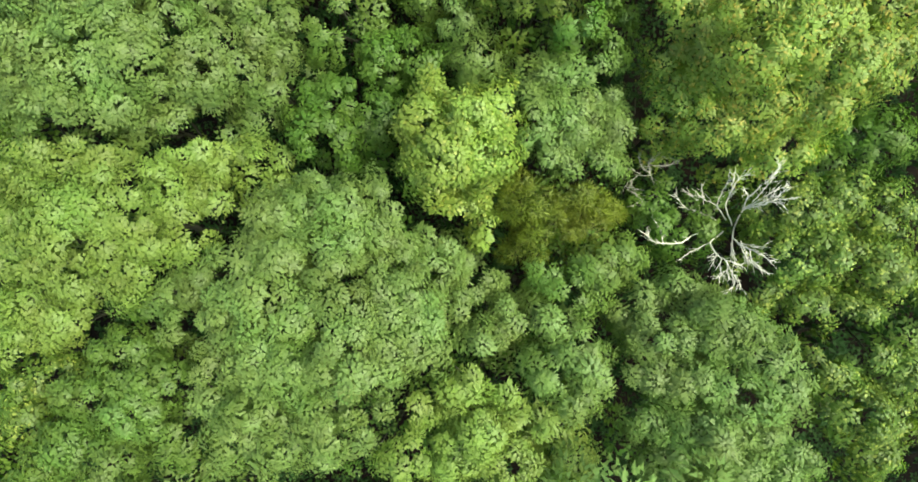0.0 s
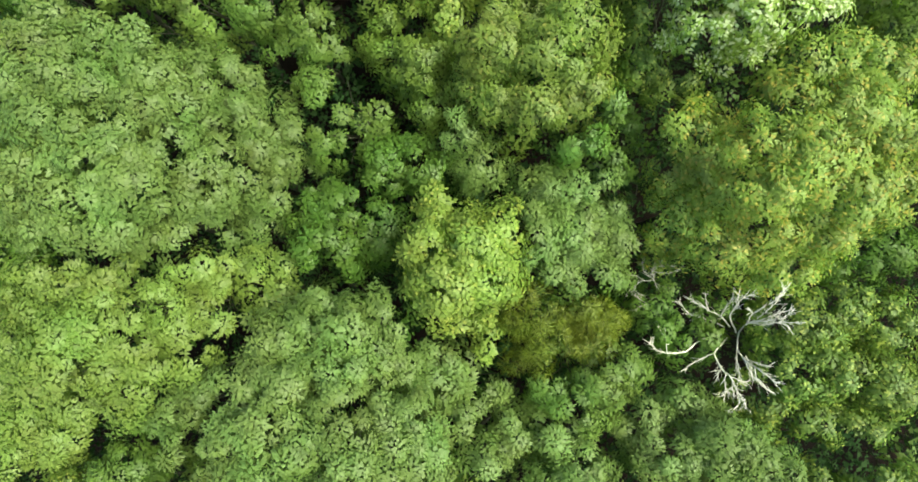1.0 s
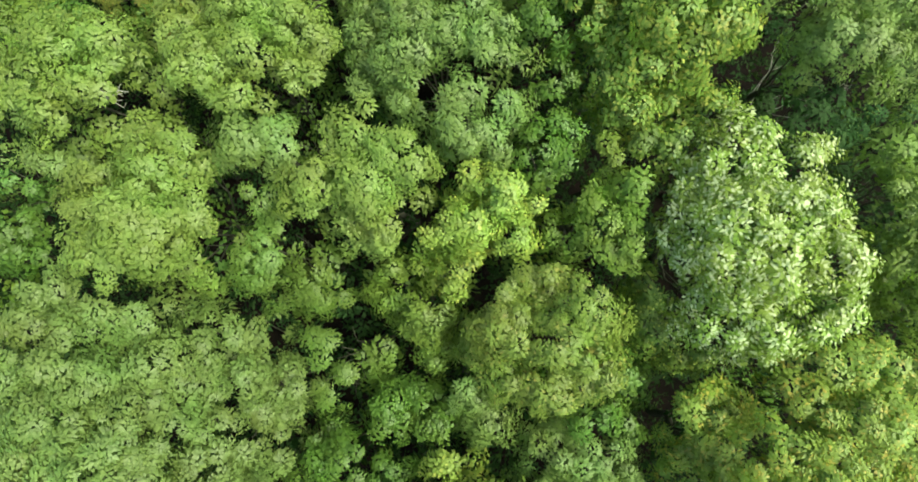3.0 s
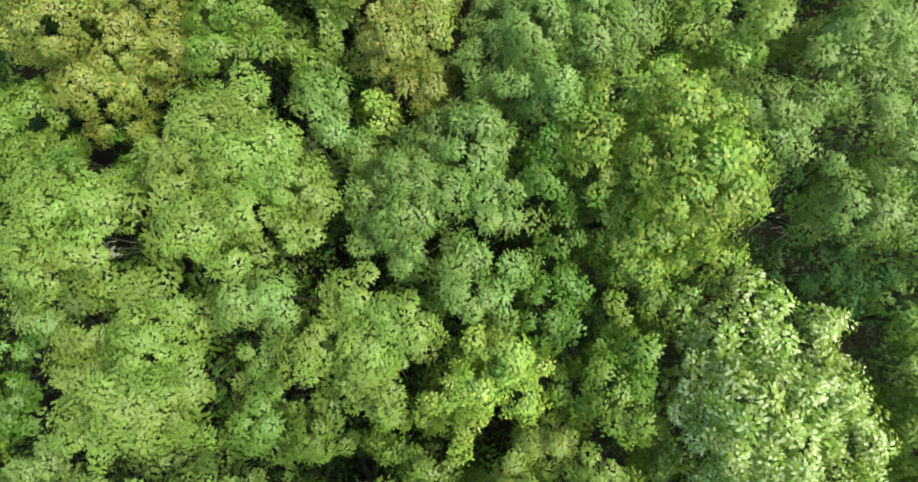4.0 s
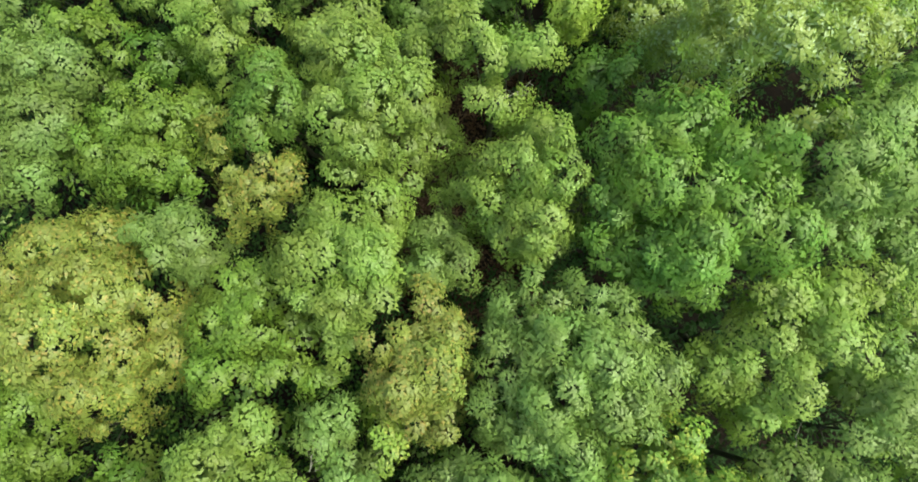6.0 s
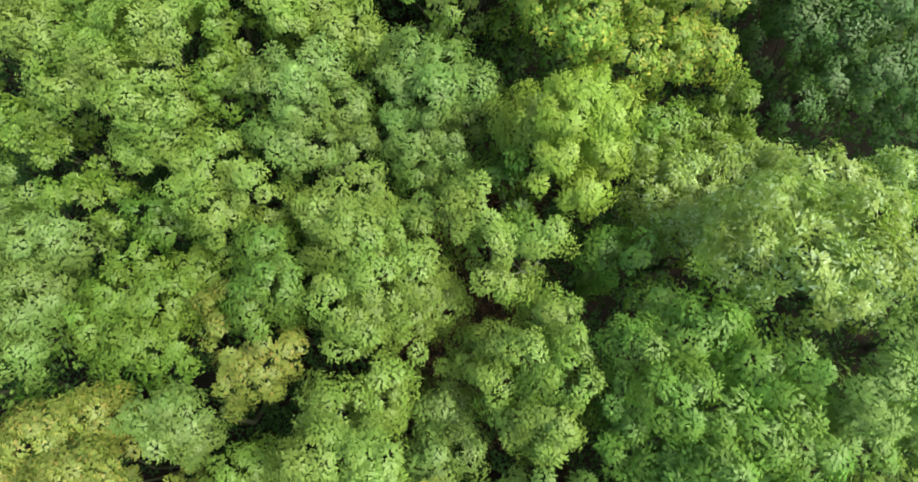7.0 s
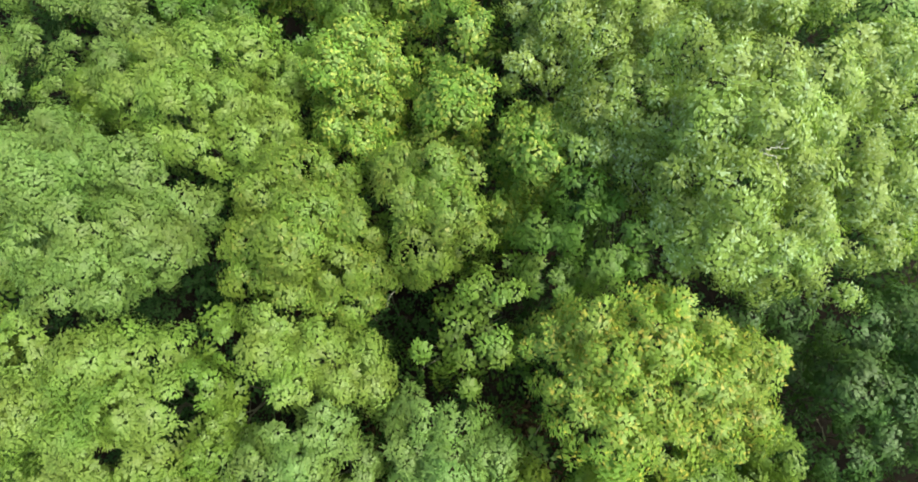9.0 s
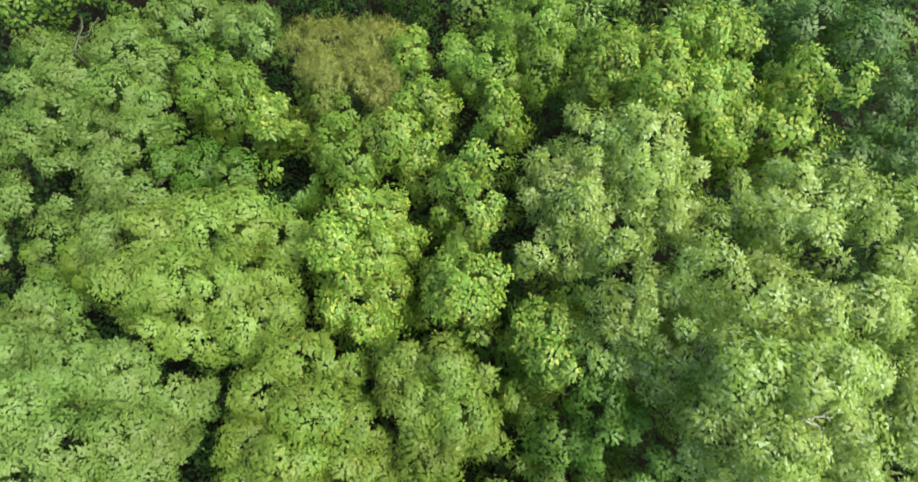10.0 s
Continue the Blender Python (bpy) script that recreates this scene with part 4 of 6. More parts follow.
tree("fresh", 5.73, 14.63, "light green oak with a ragged two-part crown",
     [(-0.48, 0.72, 9.7, 0.56), (-0.93, 0.18, 9.4, 0.57), (-0.33, 0.00, 9.9, 0.59), (-0.87, -0.53, 9.7, 0.60), (-0.17, -0.77, 10.0, 0.53), (-1.31, -0.49, 9.5, 0.45), (-0.59, -1.21, 9.8, 0.54), (0.76, 0.65, 9.7, 0.51), (1.72, 0.89, 9.0, 0.54), (1.82, 0.33, 9.2, 0.53), (0.40, -0.15, 10.1, 0.48), (0.36, 0.46, 9.8, 0.44)])
tree("oak", 6.83, 13.45, "mid-green oak with a rounded crown",
     [(-0.64, 0.28, 10.1, 0.48), (0.28, 0.79, 9.8, 0.55), (-0.09, 0.07, 10.5, 0.51), (-0.65, -0.35, 10.3, 0.47), (-0.11, -0.74, 10.3, 0.51), (-0.87, -0.26, 10.2, 0.37), (0.84, 0.37, 10.0, 0.53), (0.51, -0.43, 10.3, 0.51)])
tree("oak", 5.91, 12.14, "mid-green oak in half shade",
     [(-0.72, 0.44, 10.3, 0.48), (-0.17, 0.31, 10.3, 0.48), (-0.55, -0.14, 10.2, 0.48), (0.12, -0.41, 10.0, 0.44), (0.32, 0.03, 10.5, 0.52), (0.82, -0.26, 10.5, 0.52)])
tree("deep", 4.28, 17.37, "tall saturated green oak with clear leafy lobes",
     [(-0.39, 1.87, 9.3, 0.66), (-0.14, 1.06, 10.1, 0.66), (-0.99, 0.83, 9.5, 0.64), (-0.70, -0.05, 10.3, 0.59), (-0.11, -0.06, 10.5, 0.58), (-1.35, -0.25, 9.3, 0.64), (-0.86, -0.83, 9.8, 0.61), (-0.29, -1.00, 10.5, 0.53), (0.43, -1.48, 9.7, 0.56), (-0.12, -1.67, 9.3, 0.52), (-0.72, -1.47, 9.0, 0.48), (0.72, 0.46, 10.2, 0.65), (1.31, 0.90, 10.5, 0.64), (1.61, 0.41, 10.9, 0.47), (0.49, -0.55, 10.7, 0.57), (1.17, -0.93, 10.6, 0.52), (0.96, -0.17, 10.7, 0.47), (0.65, 1.67, 9.9, 0.57), (0.81, -1.12, 10.5, 0.37), (-1.26, -0.94, 9.2, 0.47)])
tree("fresh", 1.52, 17.85, "light green oak over a bare brown gap",
     [(0.57, 1.12, 8.4, 0.58), (0.86, 0.41, 9.0, 0.55), (-0.06, 0.44, 8.4, 0.57), (0.56, -0.17, 9.1, 0.60), (-0.54, -0.07, 8.2, 0.58), (0.11, -0.75, 8.9, 0.54), (-1.02, 0.62, 7.0, 0.50), (-1.19, 0.03, 6.8, 0.50), (-0.38, -0.80, 8.5, 0.44), (0.37, -1.30, 8.3, 0.57), (-0.47, 0.60, 8.1, 0.46), (0.96, -0.42, 9.3, 0.36)])
tree("oak", -0.20, 16.81, "small oak beside a bare brown gap",
     [(-0.02, 0.42, 6.9, 0.56), (0.30, -0.27, 7.9, 0.46), (-0.28, -0.39, 8.1, 0.45)])
tree("sage", 7.71, 17.58, "grey-green oak at the edge of a tall green one",
     [(-0.47, 1.23, 10.0, 0.62), (-0.57, 0.45, 10.9, 0.57), (-1.34, -0.01, 11.0, 0.51), (-0.47, -0.35, 10.4, 0.59), (-1.25, -0.49, 10.5, 0.48), (0.07, -0.80, 9.0, 0.60), (0.61, -1.35, 9.0, 0.54), (-0.94, -1.04, 9.5, 0.46), (0.23, 0.53, 10.6, 0.59), (0.55, -0.26, 9.9, 0.62), (0.93, -0.93, 9.3, 0.59), (1.45, 2.01, 9.1, 0.62)])
tree("fresh", -1.42, 20.12, "fresh green oak with overlapping lobes",
     [(-0.90, 1.59, 7.4, 0.75), (-0.33, 1.91, 7.2, 0.63), (-1.33, 1.17, 7.9, 0.59), (-0.46, 0.63, 8.3, 0.70), (0.52, 0.80, 7.8, 0.66), (0.09, -0.13, 8.5, 0.68), (0.71, -0.04, 7.8, 0.65), (-0.83, -0.37, 8.4, 0.62), (-0.38, -0.89, 7.8, 0.65), (0.35, -0.69, 6.6, 0.70), (1.11, -0.48, 6.6, 0.64), (-0.84, -1.51, 7.3, 0.60), (-0.22, -1.64, 6.5, 0.63), (0.53, -1.42, 6.3, 0.58), (-0.45, -1.99, 6.8, 0.55), (1.10, 0.64, 8.0, 0.46), (1.24, 1.28, 7.3, 0.55), (1.55, 0.80, 7.8, 0.47)])
tree("fresh", 1.07, 20.69, "small light oak with a dead twig",
     [(-0.32, 0.39, 8.8, 0.58), (0.25, 0.45, 8.9, 0.52), (0.54, -0.06, 9.0, 0.51), (-0.16, -0.28, 9.1, 0.56), (0.88, -0.19, 9.1, 0.38), (-0.16, -0.81, 8.4, 0.46), (-0.67, 0.25, 8.7, 0.46)])
bare_branch(TREES[-1][0], [(0.16, -0.82, 8.27), (0.46, -0.74, 8.46), (0.70, -0.62, 8.62)], .014, GREYWOOD)
bare_branch(TREES[-1][0], [(0.41, -0.76, 8.40), (0.53, -0.82, 8.45), (0.67, -0.84, 8.50)], .010, GREYWOOD)
tree("dull", -3.54, 20.20, "dull olive oak with upright shoots",
     [(-0.10, 0.63, 8.1, 0.58), (0.27, -0.24, 8.3, 0.57), (-0.21, -0.53, 8.2, 0.51)])
tree("ochre", -4.10, 18.86, "small oak with brownish-yellow leaves",
     [(-0.22, 0.79, 7.5, 0.59), (0.29, 0.16, 7.6, 0.64), (-0.45, 0.12, 7.5, 0.58), (0.81, -0.21, 7.6, 0.51), (0.01, -0.49, 7.5, 0.57), (-0.52, -0.78, 7.4, 0.45)])
tree("leafy", -6.27, 19.86, "soft green oak with a spreading crown",
     [(-0.44, 0.96, 6.8, 0.63), (0.51, 0.78, 6.7, 0.64), (-0.67, 0.27, 7.3, 0.67), (0.37, 0.01, 7.8, 0.65), (-0.97, -0.41, 7.2, 0.61), (0.20, -0.79, 7.9, 0.64), (0.76, -0.70, 7.7, 0.52), (-0.08, -1.32, 7.6, 0.52), (0.84, 0.78, 6.8, 0.50)])
tree("fresh", -4.50, 22.11, "small light green oak with a star-shaped crown",
     [(-0.12, 0.93, 7.9, 0.54), (-0.39, 0.36, 7.7, 0.61), (0.50, 0.10, 7.9, 0.60), (-0.69, 0.05, 7.7, 0.48), (-0.06, -0.39, 7.7, 0.61), (0.73, -0.29, 8.1, 0.46), (0.09, -0.83, 7.5, 0.54)])
tree("leafy", -7.61, 22.38, "green sapling between light oaks",
     [(-0.31, 0.68, 7.0, 0.64), (0.23, -0.03, 7.0, 0.64), (-0.12, -0.27, 7.0, 0.63), (0.34, -0.66, 7.1, 0.49)])
tree("oak", -8.89, 20.89, "mid-green oak with a loose crown",
     [(-0.21, 1.76, 7.2, 0.64), (0.48, 0.48, 8.0, 0.66), (1.02, 0.51, 7.9, 0.54), (0.30, -0.44, 7.9, 0.60), (0.48, -0.77, 7.7, 0.54), (1.30, 0.50, 7.3, 0.50), (-0.02, -1.79, 7.4, 0.54), (0.21, -1.10, 7.7, 0.47), (-0.86, 1.21, 7.4, 0.70), (-0.58, -0.12, 7.8, 0.67), (-0.78, -1.26, 7.4, 0.68)])
tree("hazel", -6.33, 21.79, "dull hazel bush in the shade",
     [(-0.13, 0.16, 6.7, 0.57), (0.17, -0.21, 6.6, 0.50)])
tree("fresh", -6.82, 25.10, "bright green oak with a broad lobed crown",
     [(-0.95, 1.32, 8.4, 0.72), (0.20, 1.04, 8.8, 0.69), (0.95, 1.12, 8.6, 0.65), (1.33, 1.18, 8.0, 0.55), (-0.96, 0.24, 8.7, 0.63), (-0.06, -0.36, 8.9, 0.62), (0.98, -0.04, 9.0, 0.67), (1.50, 0.15, 8.6, 0.58), (0.70, -0.76, 8.9, 0.61), (1.29, -0.78, 8.6, 0.57), (0.67, -1.34, 8.2, 0.58), (0.95, -1.67, 7.5, 0.61), (0.30, -1.91, 7.2, 0.55), (-0.45, -0.86, 8.5, 0.51), (1.50, -1.10, 8.2, 0.46), (-2.32, 1.45, 8.1, 0.67), (-2.29, 0.34, 8.1, 0.66), (-1.38, -0.43, 8.4, 0.58)])
tree("leafy", -4.42, 25.43, "soft green oak sapling between two crowns",
     [(-0.03, 1.12, 7.8, 0.62), (-0.11, 0.14, 8.4, 0.53), (-0.09, -0.74, 8.4, 0.58), (0.03, -1.38, 8.1, 0.53), (0.29, 0.72, 8.2, 0.47)])
tree("fresh", -2.53, 25.86, "fresh green oak with a smooth crown",
     [(-0.76, 0.87, 8.1, 0.61), (-0.85, 0.16, 8.3, 0.54), (0.03, 0.27, 7.8, 0.69), (0.79, -0.09, 7.3, 0.64), (0.33, -0.44, 7.6, 0.62), (-0.52, -0.48, 8.2, 0.60), (1.02, -0.50, 7.5, 0.50)])
tree("oak", -2.67, 23.67, "grey-green oak with a dense crown",
     [(-0.47, 0.92, 8.3, 0.65), (0.24, 0.92, 7.8, 0.68), (-0.95, 0.37, 8.3, 0.58), (-0.20, 0.13, 8.0, 0.72), (0.68, 0.30, 7.7, 0.67), (-0.61, -0.63, 7.8, 0.66), (0.14, -0.74, 7.6, 0.67), (0.79, -0.68, 7.1, 0.63), (0.41, -1.17, 7.3, 0.48)])
tree("sage", -0.01, 23.59, "blue-green rounded oak standing in the wood",
     [(-0.38, 1.24, 7.9, 0.61), (0.32, 0.85, 8.1, 0.66), (-0.77, 0.48, 8.0, 0.60), (-0.09, 0.01, 8.1, 0.72), (0.75, 0.28, 7.9, 0.60), (-0.61, -0.42, 7.6, 0.61), (0.22, -0.57, 7.4, 0.68), (-0.43, -1.07, 7.2, 0.56), (0.30, -1.19, 6.9, 0.50), (0.98, -0.31, 7.4, 0.49)])
tree("leafy", 0.55, 26.30, "blue-green sapling beside a gold oak",
     [(-0.22, 0.26, 8.2, 0.61), (-0.73, -0.04, 7.8, 0.63), (0.22, -0.34, 8.2, 0.67), (-0.18, -0.88, 8.2, 0.54), (0.62, 0.26, 8.3, 0.61), (0.30, 0.75, 8.3, 0.55)])
tree("limey", 2.39, 22.30, "yellow-green maple with a bright crown",
     [(0.25, 0.78, 9.4, 0.54), (0.73, 0.81, 9.2, 0.49), (-0.50, 0.45, 9.2, 0.54), (-0.04, 0.03, 9.9, 0.56), (0.65, 0.06, 9.6, 0.46), (-0.63, 0.04, 9.2, 0.42), (-0.17, -0.54, 9.7, 0.56), (0.58, -0.47, 9.7, 0.46), (-0.32, -0.87, 9.2, 0.53), (0.15, -0.93, 9.5, 0.46), (-0.80, 0.90, 8.5, 0.39)])
tree("hazel", 1.58, 21.35, "green bush below a yellow maple",
     [(0.02, 0.07, 8.9, 0.54), (-0.30, 0.44, 8.0, 0.52), (0.32, -0.57, 8.6, 0.49)])
tree("leafy", 5.74, 23.10, "olive-green sapling with thin branches",
     [(0.76, 0.74, 7.1, 0.61), (1.25, 0.26, 6.9, 0.61), (0.19, 0.04, 7.1, 0.60), (-0.73, -0.06, 7.2, 0.66), (-1.56, -0.71, 7.8, 0.57), (-0.35, -0.68, 6.6, 0.62), (0.47, -0.57, 6.5, 0.56), (1.61, 0.87, 7.0, 0.55), (-1.24, -0.05, 7.5, 0.46), (-1.55, 0.32, 7.6, 0.39), (0.92, 0.20, 7.8, 0.52)])
# this crown's shade comes from its darkened leaf colour
tree("alder", 9.08, 24.76, "grey-green tree with shade put into its leaf colour",
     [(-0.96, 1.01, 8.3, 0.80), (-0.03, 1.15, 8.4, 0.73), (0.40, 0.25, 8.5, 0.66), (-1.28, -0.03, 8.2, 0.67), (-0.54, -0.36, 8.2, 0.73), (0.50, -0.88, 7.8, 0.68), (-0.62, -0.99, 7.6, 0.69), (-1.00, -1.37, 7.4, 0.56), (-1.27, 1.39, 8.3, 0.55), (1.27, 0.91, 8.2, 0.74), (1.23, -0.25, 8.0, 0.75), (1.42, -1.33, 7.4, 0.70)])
tree("silveroak", 6.00, 20.42, "large grey-green oak with pale leaf tips",
     [(-1.13, 0.89, 8.2, 0.66), (-0.28, 1.11, 7.9, 0.67), (0.45, 1.02, 8.1, 0.73), (0.72, 0.65, 9.1, 0.68), (1.31, 0.57, 9.4, 0.66), (2.58, 0.53, 9.0, 0.62), (-1.25, 0.15, 8.9, 0.62), (-0.85, -0.07, 10.1, 0.61), (-0.81, -0.25, 11.6, 0.54), (0.01, -0.47, 11.4, 0.50), (0.95, -0.34, 11.1, 0.52), (-1.26, -0.52, 10.1, 0.50), (-1.73, 0.82, 8.4, 0.52), (-1.11, -0.91, 11.1, 0.51), (-0.66, -1.02, 11.6, 0.48), (0.09, -1.33, 11.5, 0.53), (0.78, -1.05, 11.3, 0.45), (-0.11, -1.76, 11.2, 0.45), (1.13, -2.19, 10.4, 0.53)])
tree("hazel", 3.41, 19.93, "dark green bush at the edge of a gap",
     [(-0.00, 0.09, 8.2, 0.62), (0.22, -0.35, 8.9, 0.53), (-0.32, 0.33, 8.5, 0.43)])
tree("leafy", -8.42, 23.76, "green oak sapling beside brighter crowns",
     [(0.19, 0.73, 8.2, 0.57), (0.41, 0.11, 7.5, 0.59), (-0.41, -0.15, 7.1, 0.61), (0.75, -0.36, 7.4, 0.54), (0.01, -0.65, 7.1, 0.54), (-0.77, 0.20, 7.5, 0.60)])
tree("gold", 3.73, 25.24, "large yellow-green oak with sunlit shoots",
     [(-1.65, 0.61, 8.8, 0.60), (-1.40, -0.03, 9.9, 0.59), (-0.84, 0.21, 10.1, 0.58), (-0.15, 0.54, 10.2, 0.53), (0.82, 1.11, 9.6, 0.57), (1.21, 0.49, 9.4, 0.57), (-0.30, -0.38, 9.9, 0.64), (0.45, -0.25, 9.8, 0.60), (1.29, -0.21, 9.3, 0.52), (-0.87, -0.81, 9.8, 0.59), (0.09, -1.22, 8.9, 0.63), (-1.43, -0.68, 9.9, 0.49), (1.01, -1.00, 8.9, 0.53), (1.84, 0.06, 9.1, 0.47), (-1.04, 0.83, 9.7, 0.51), (-0.24, 1.16, 9.9, 0.45), (1.99, -0.79, 8.5, 0.49), (2.69, 0.23, 8.5, 0.50), (-2.06, 0.90, 8.1, 0.51)])
tree("dull", 2.89, 27.28, "olive-yellow sapling beside a gold oak",
     [(-0.54, 0.06, 8.9, 0.55), (0.20, -0.07, 9.4, 0.53), (0.86, 0.00, 9.5, 0.36)])
tree("fresh", -4.68, 31.70, "light green oak with a smooth domed crown",
     [(-0.29, 1.08, 7.5, 0.79), (-1.15, 0.98, 7.7, 0.71), (0.51, 1.18, 7.3, 0.80), (1.16, 0.94, 7.0, 0.68), (-1.45, -0.08, 8.3, 0.61), (-0.49, -0.29, 8.2, 0.74), (0.40, -0.28, 8.1, 0.75), (1.00, -0.08, 7.4, 0.65), (-1.06, -0.90, 8.1, 0.61), (-0.19, -1.13, 7.8, 0.68), (0.63, -1.03, 7.7, 0.69), (1.19, -0.86, 7.7, 0.56), (-0.58, -1.48, 7.6, 0.49)])
tree("oak", -7.04, 29.19, "grey-green oak with a wide crown",
     [(-1.38, 2.11, 7.3, 0.72), (0.39, 0.69, 8.8, 0.70), (-0.16, 0.12, 9.4, 0.66), (1.11, 0.35, 8.8, 0.64), (1.54, 0.32, 7.9, 0.68), (0.51, -0.48, 9.4, 0.66), (1.18, -0.55, 9.1, 0.62), (-0.09, -1.01, 9.6, 0.64), (1.35, -1.00, 8.5, 0.64), (0.60, -1.22, 9.3, 0.60), (1.79, 0.08, 7.5, 0.49), (0.07, -1.79, 9.2, 0.54), (0.82, -1.60, 9.0, 0.49), (1.45, -0.42, 8.0, 0.54), (-2.63, 1.74, 7.5, 0.71), (-1.86, 0.26, 8.5, 0.65), (-1.44, -1.02, 9.0, 0.61), (-1.42, 1.11, 8.5, 0.53)])
tree("maple", -1.48, 31.82, "yellow-green maple with an upright crown",
     [(-0.22, 1.30, 7.5, 0.66), (0.41, 1.14, 7.5, 0.59), (-0.58, 0.33, 7.8, 0.64), (0.29, 0.14, 7.7, 0.71), (0.76, 0.52, 7.4, 0.44), (-0.24, -0.62, 7.7, 0.70), (0.46, -0.64, 7.4, 0.65), (-0.65, -0.93, 7.6, 0.56), (0.10, -1.30, 7.8, 0.56)])
tree("maple", 0.59, 30.90, "narrow bright green maple",
     [(0.21, 0.87, 8.3, 0.48), (-0.30, 0.58, 7.8, 0.57), (0.41, 0.24, 8.5, 0.47), (0.02, -0.24, 8.1, 0.61), (-0.47, -0.33, 8.2, 0.48), (0.20, -0.97, 8.4, 0.53)])
tree("maple", 2.14, 29.54, "bright green maple with pointed shoots",
     [(0.51, 1.39, 8.3, 0.45), (-0.07, 0.73, 8.7, 0.48), (0.45, 0.47, 8.7, 0.48), (-0.39, 0.40, 8.5, 0.49), (0.09, -0.12, 8.4, 0.61), (0.55, -0.29, 8.3, 0.49), (-0.29, -0.34, 7.9, 0.51), (-0.60, -0.72, 7.3, 0.53), (-0.08, -0.96, 7.6, 0.51)])
tree("maple", 0.72, 32.90, "green maple behind narrower ones",
     [(-0.61, 0.54, 6.9, 0.69), (0.26, -0.25, 8.3, 0.62), (0.82, -0.70, 8.7, 0.47)])
tree("silveroak", 4.98, 28.71, "very large pale grey-green oak with airy branches",
     [(-1.13, 1.61, 10.2, 0.64), (-0.42, 1.90, 10.6, 0.62), (-0.06, 1.34, 11.2, 0.63), (0.61, 1.14, 11.4, 0.57), (1.52, 1.30, 11.0, 0.54), (-1.45, 1.41, 9.8, 0.54), (-0.86, 0.77, 10.6, 0.66), (-0.43, 0.26, 11.5, 0.60), (0.28, 0.15, 11.7, 0.59), (1.26, 0.27, 11.3, 0.52), (-1.03, 0.49, 9.8, 0.59), (-0.71, -0.33, 10.8, 0.63), (-0.13, -0.63, 11.4, 0.60), (0.69, -0.50, 11.4, 0.55), (-0.75, -0.78, 10.0, 0.57), (-0.11, -1.05, 10.4, 0.65), (0.71, -1.13, 10.6, 0.59), (1.27, -0.99, 10.8, 0.48), (-0.61, -1.43, 9.7, 0.46), (0.20, -1.72, 9.8, 0.57), (0.95, -1.69, 9.9, 0.56), (1.51, -1.61, 10.0, 0.45), (2.61, -1.94, 9.0, 0.49), (-1.74, 0.90, 9.5, 0.49)])
bare_branch(TREES[-1][0], [(-1.69, 0.52, 10.11), (-1.47, 0.56, 10.08), (-1.26, 0.57, 10.12), (-1.06, 0.49, 10.20)], .020, GREYWOOD)
bare_branch(TREES[-1][0], [(-1.09, 0.48, 10.17), (-1.16, 0.34, 10.05), (-1.26, 0.26, 9.97), (-1.36, 0.23, 9.91)], .016, GREYWOOD)
bare_branch(TREES[-1][0], [(-1.23, 0.29, 9.97), (-1.21, 0.14, 9.96)], .010, GREYWOOD)
bare_branch(TREES[-1][0], [(-0.86, 0.85, 11.29), (-0.83, 0.69, 11.57), (-0.75, 0.50, 11.54), (-0.72, 0.38, 11.50)], .014, GREYWOOD)
bare_branch(TREES[-1][0], [(-0.84, 0.47, 11.36), (-0.77, 0.40, 11.43), (-0.72, 0.32, 11.46)], .014, GREYWOOD)
bare_branch(TREES[-1][0], [(0.02, -0.37, 12.25), (0.16, -0.45, 12.30), (0.28, -0.62, 12.12)], .016, GREYWOOD)
bare_branch(TREES[-1][0], [(0.01, -0.33, 12.34), (0.16, -0.32, 12.34), (0.37, -0.34, 12.32)], .014, GREYWOOD)
bare_branch(TREES[-1][0], [(-0.84, 0.95, 11.23), (-0.74, 0.87, 11.47), (-0.67, 0.80, 11.60)], .016, GREYWOOD)
tree("silveroak", 7.79, 28.00, "pale grey-green oak beside a larger one",
     [(-0.16, 0.75, 10.4, 0.56), (0.32, 0.24, 10.3, 0.51), (-0.37, -0.04, 10.3, 0.50), (0.40, -0.57, 9.8, 0.52), (-0.23, -0.63, 9.8, 0.46)])
tree("olive", -2.59, 28.39, "olive-brown oak with a two-part crown",
     [(-0.29, 1.46, 8.1, 0.67), (0.47, 1.25, 7.9, 0.61), (-0.83, 0.95, 8.3, 0.65), (0.11, 0.49, 8.4, 0.64), (0.88, 0.23, 8.3, 0.65), (-1.09, 0.04, 8.2, 0.65), (-0.19, -0.23, 8.6, 0.69), (0.53, -0.58, 8.4, 0.63), (1.13, -0.64, 7.9, 0.59), (-1.29, -0.72, 8.0, 0.59), (-0.40, -1.06, 8.4, 0.51), (0.80, -1.14, 7.4, 0.61), (0.29, -1.16, 7.9, 0.53)])
bare_branch(TREES[-1][0], [(0.74, -0.97, 7.00), (0.72, -1.25, 7.00), (0.67, -1.57, 7.00), (0.62, -1.79, 7.00)], .020, BARK)
bare_branch(TREES[-1][0], [(0.72, -1.19, 7.00), (0.90, -1.33, 7.00), (1.05, -1.47, 7.00), (1.21, -1.65, 7.00)], .012, BARK)
bare_branch(TREES[-1][0], [(0.67, -1.57, 7.00), (0.51, -1.50, 7.00), (0.28, -1.29, 7.00)], .012, BARK)
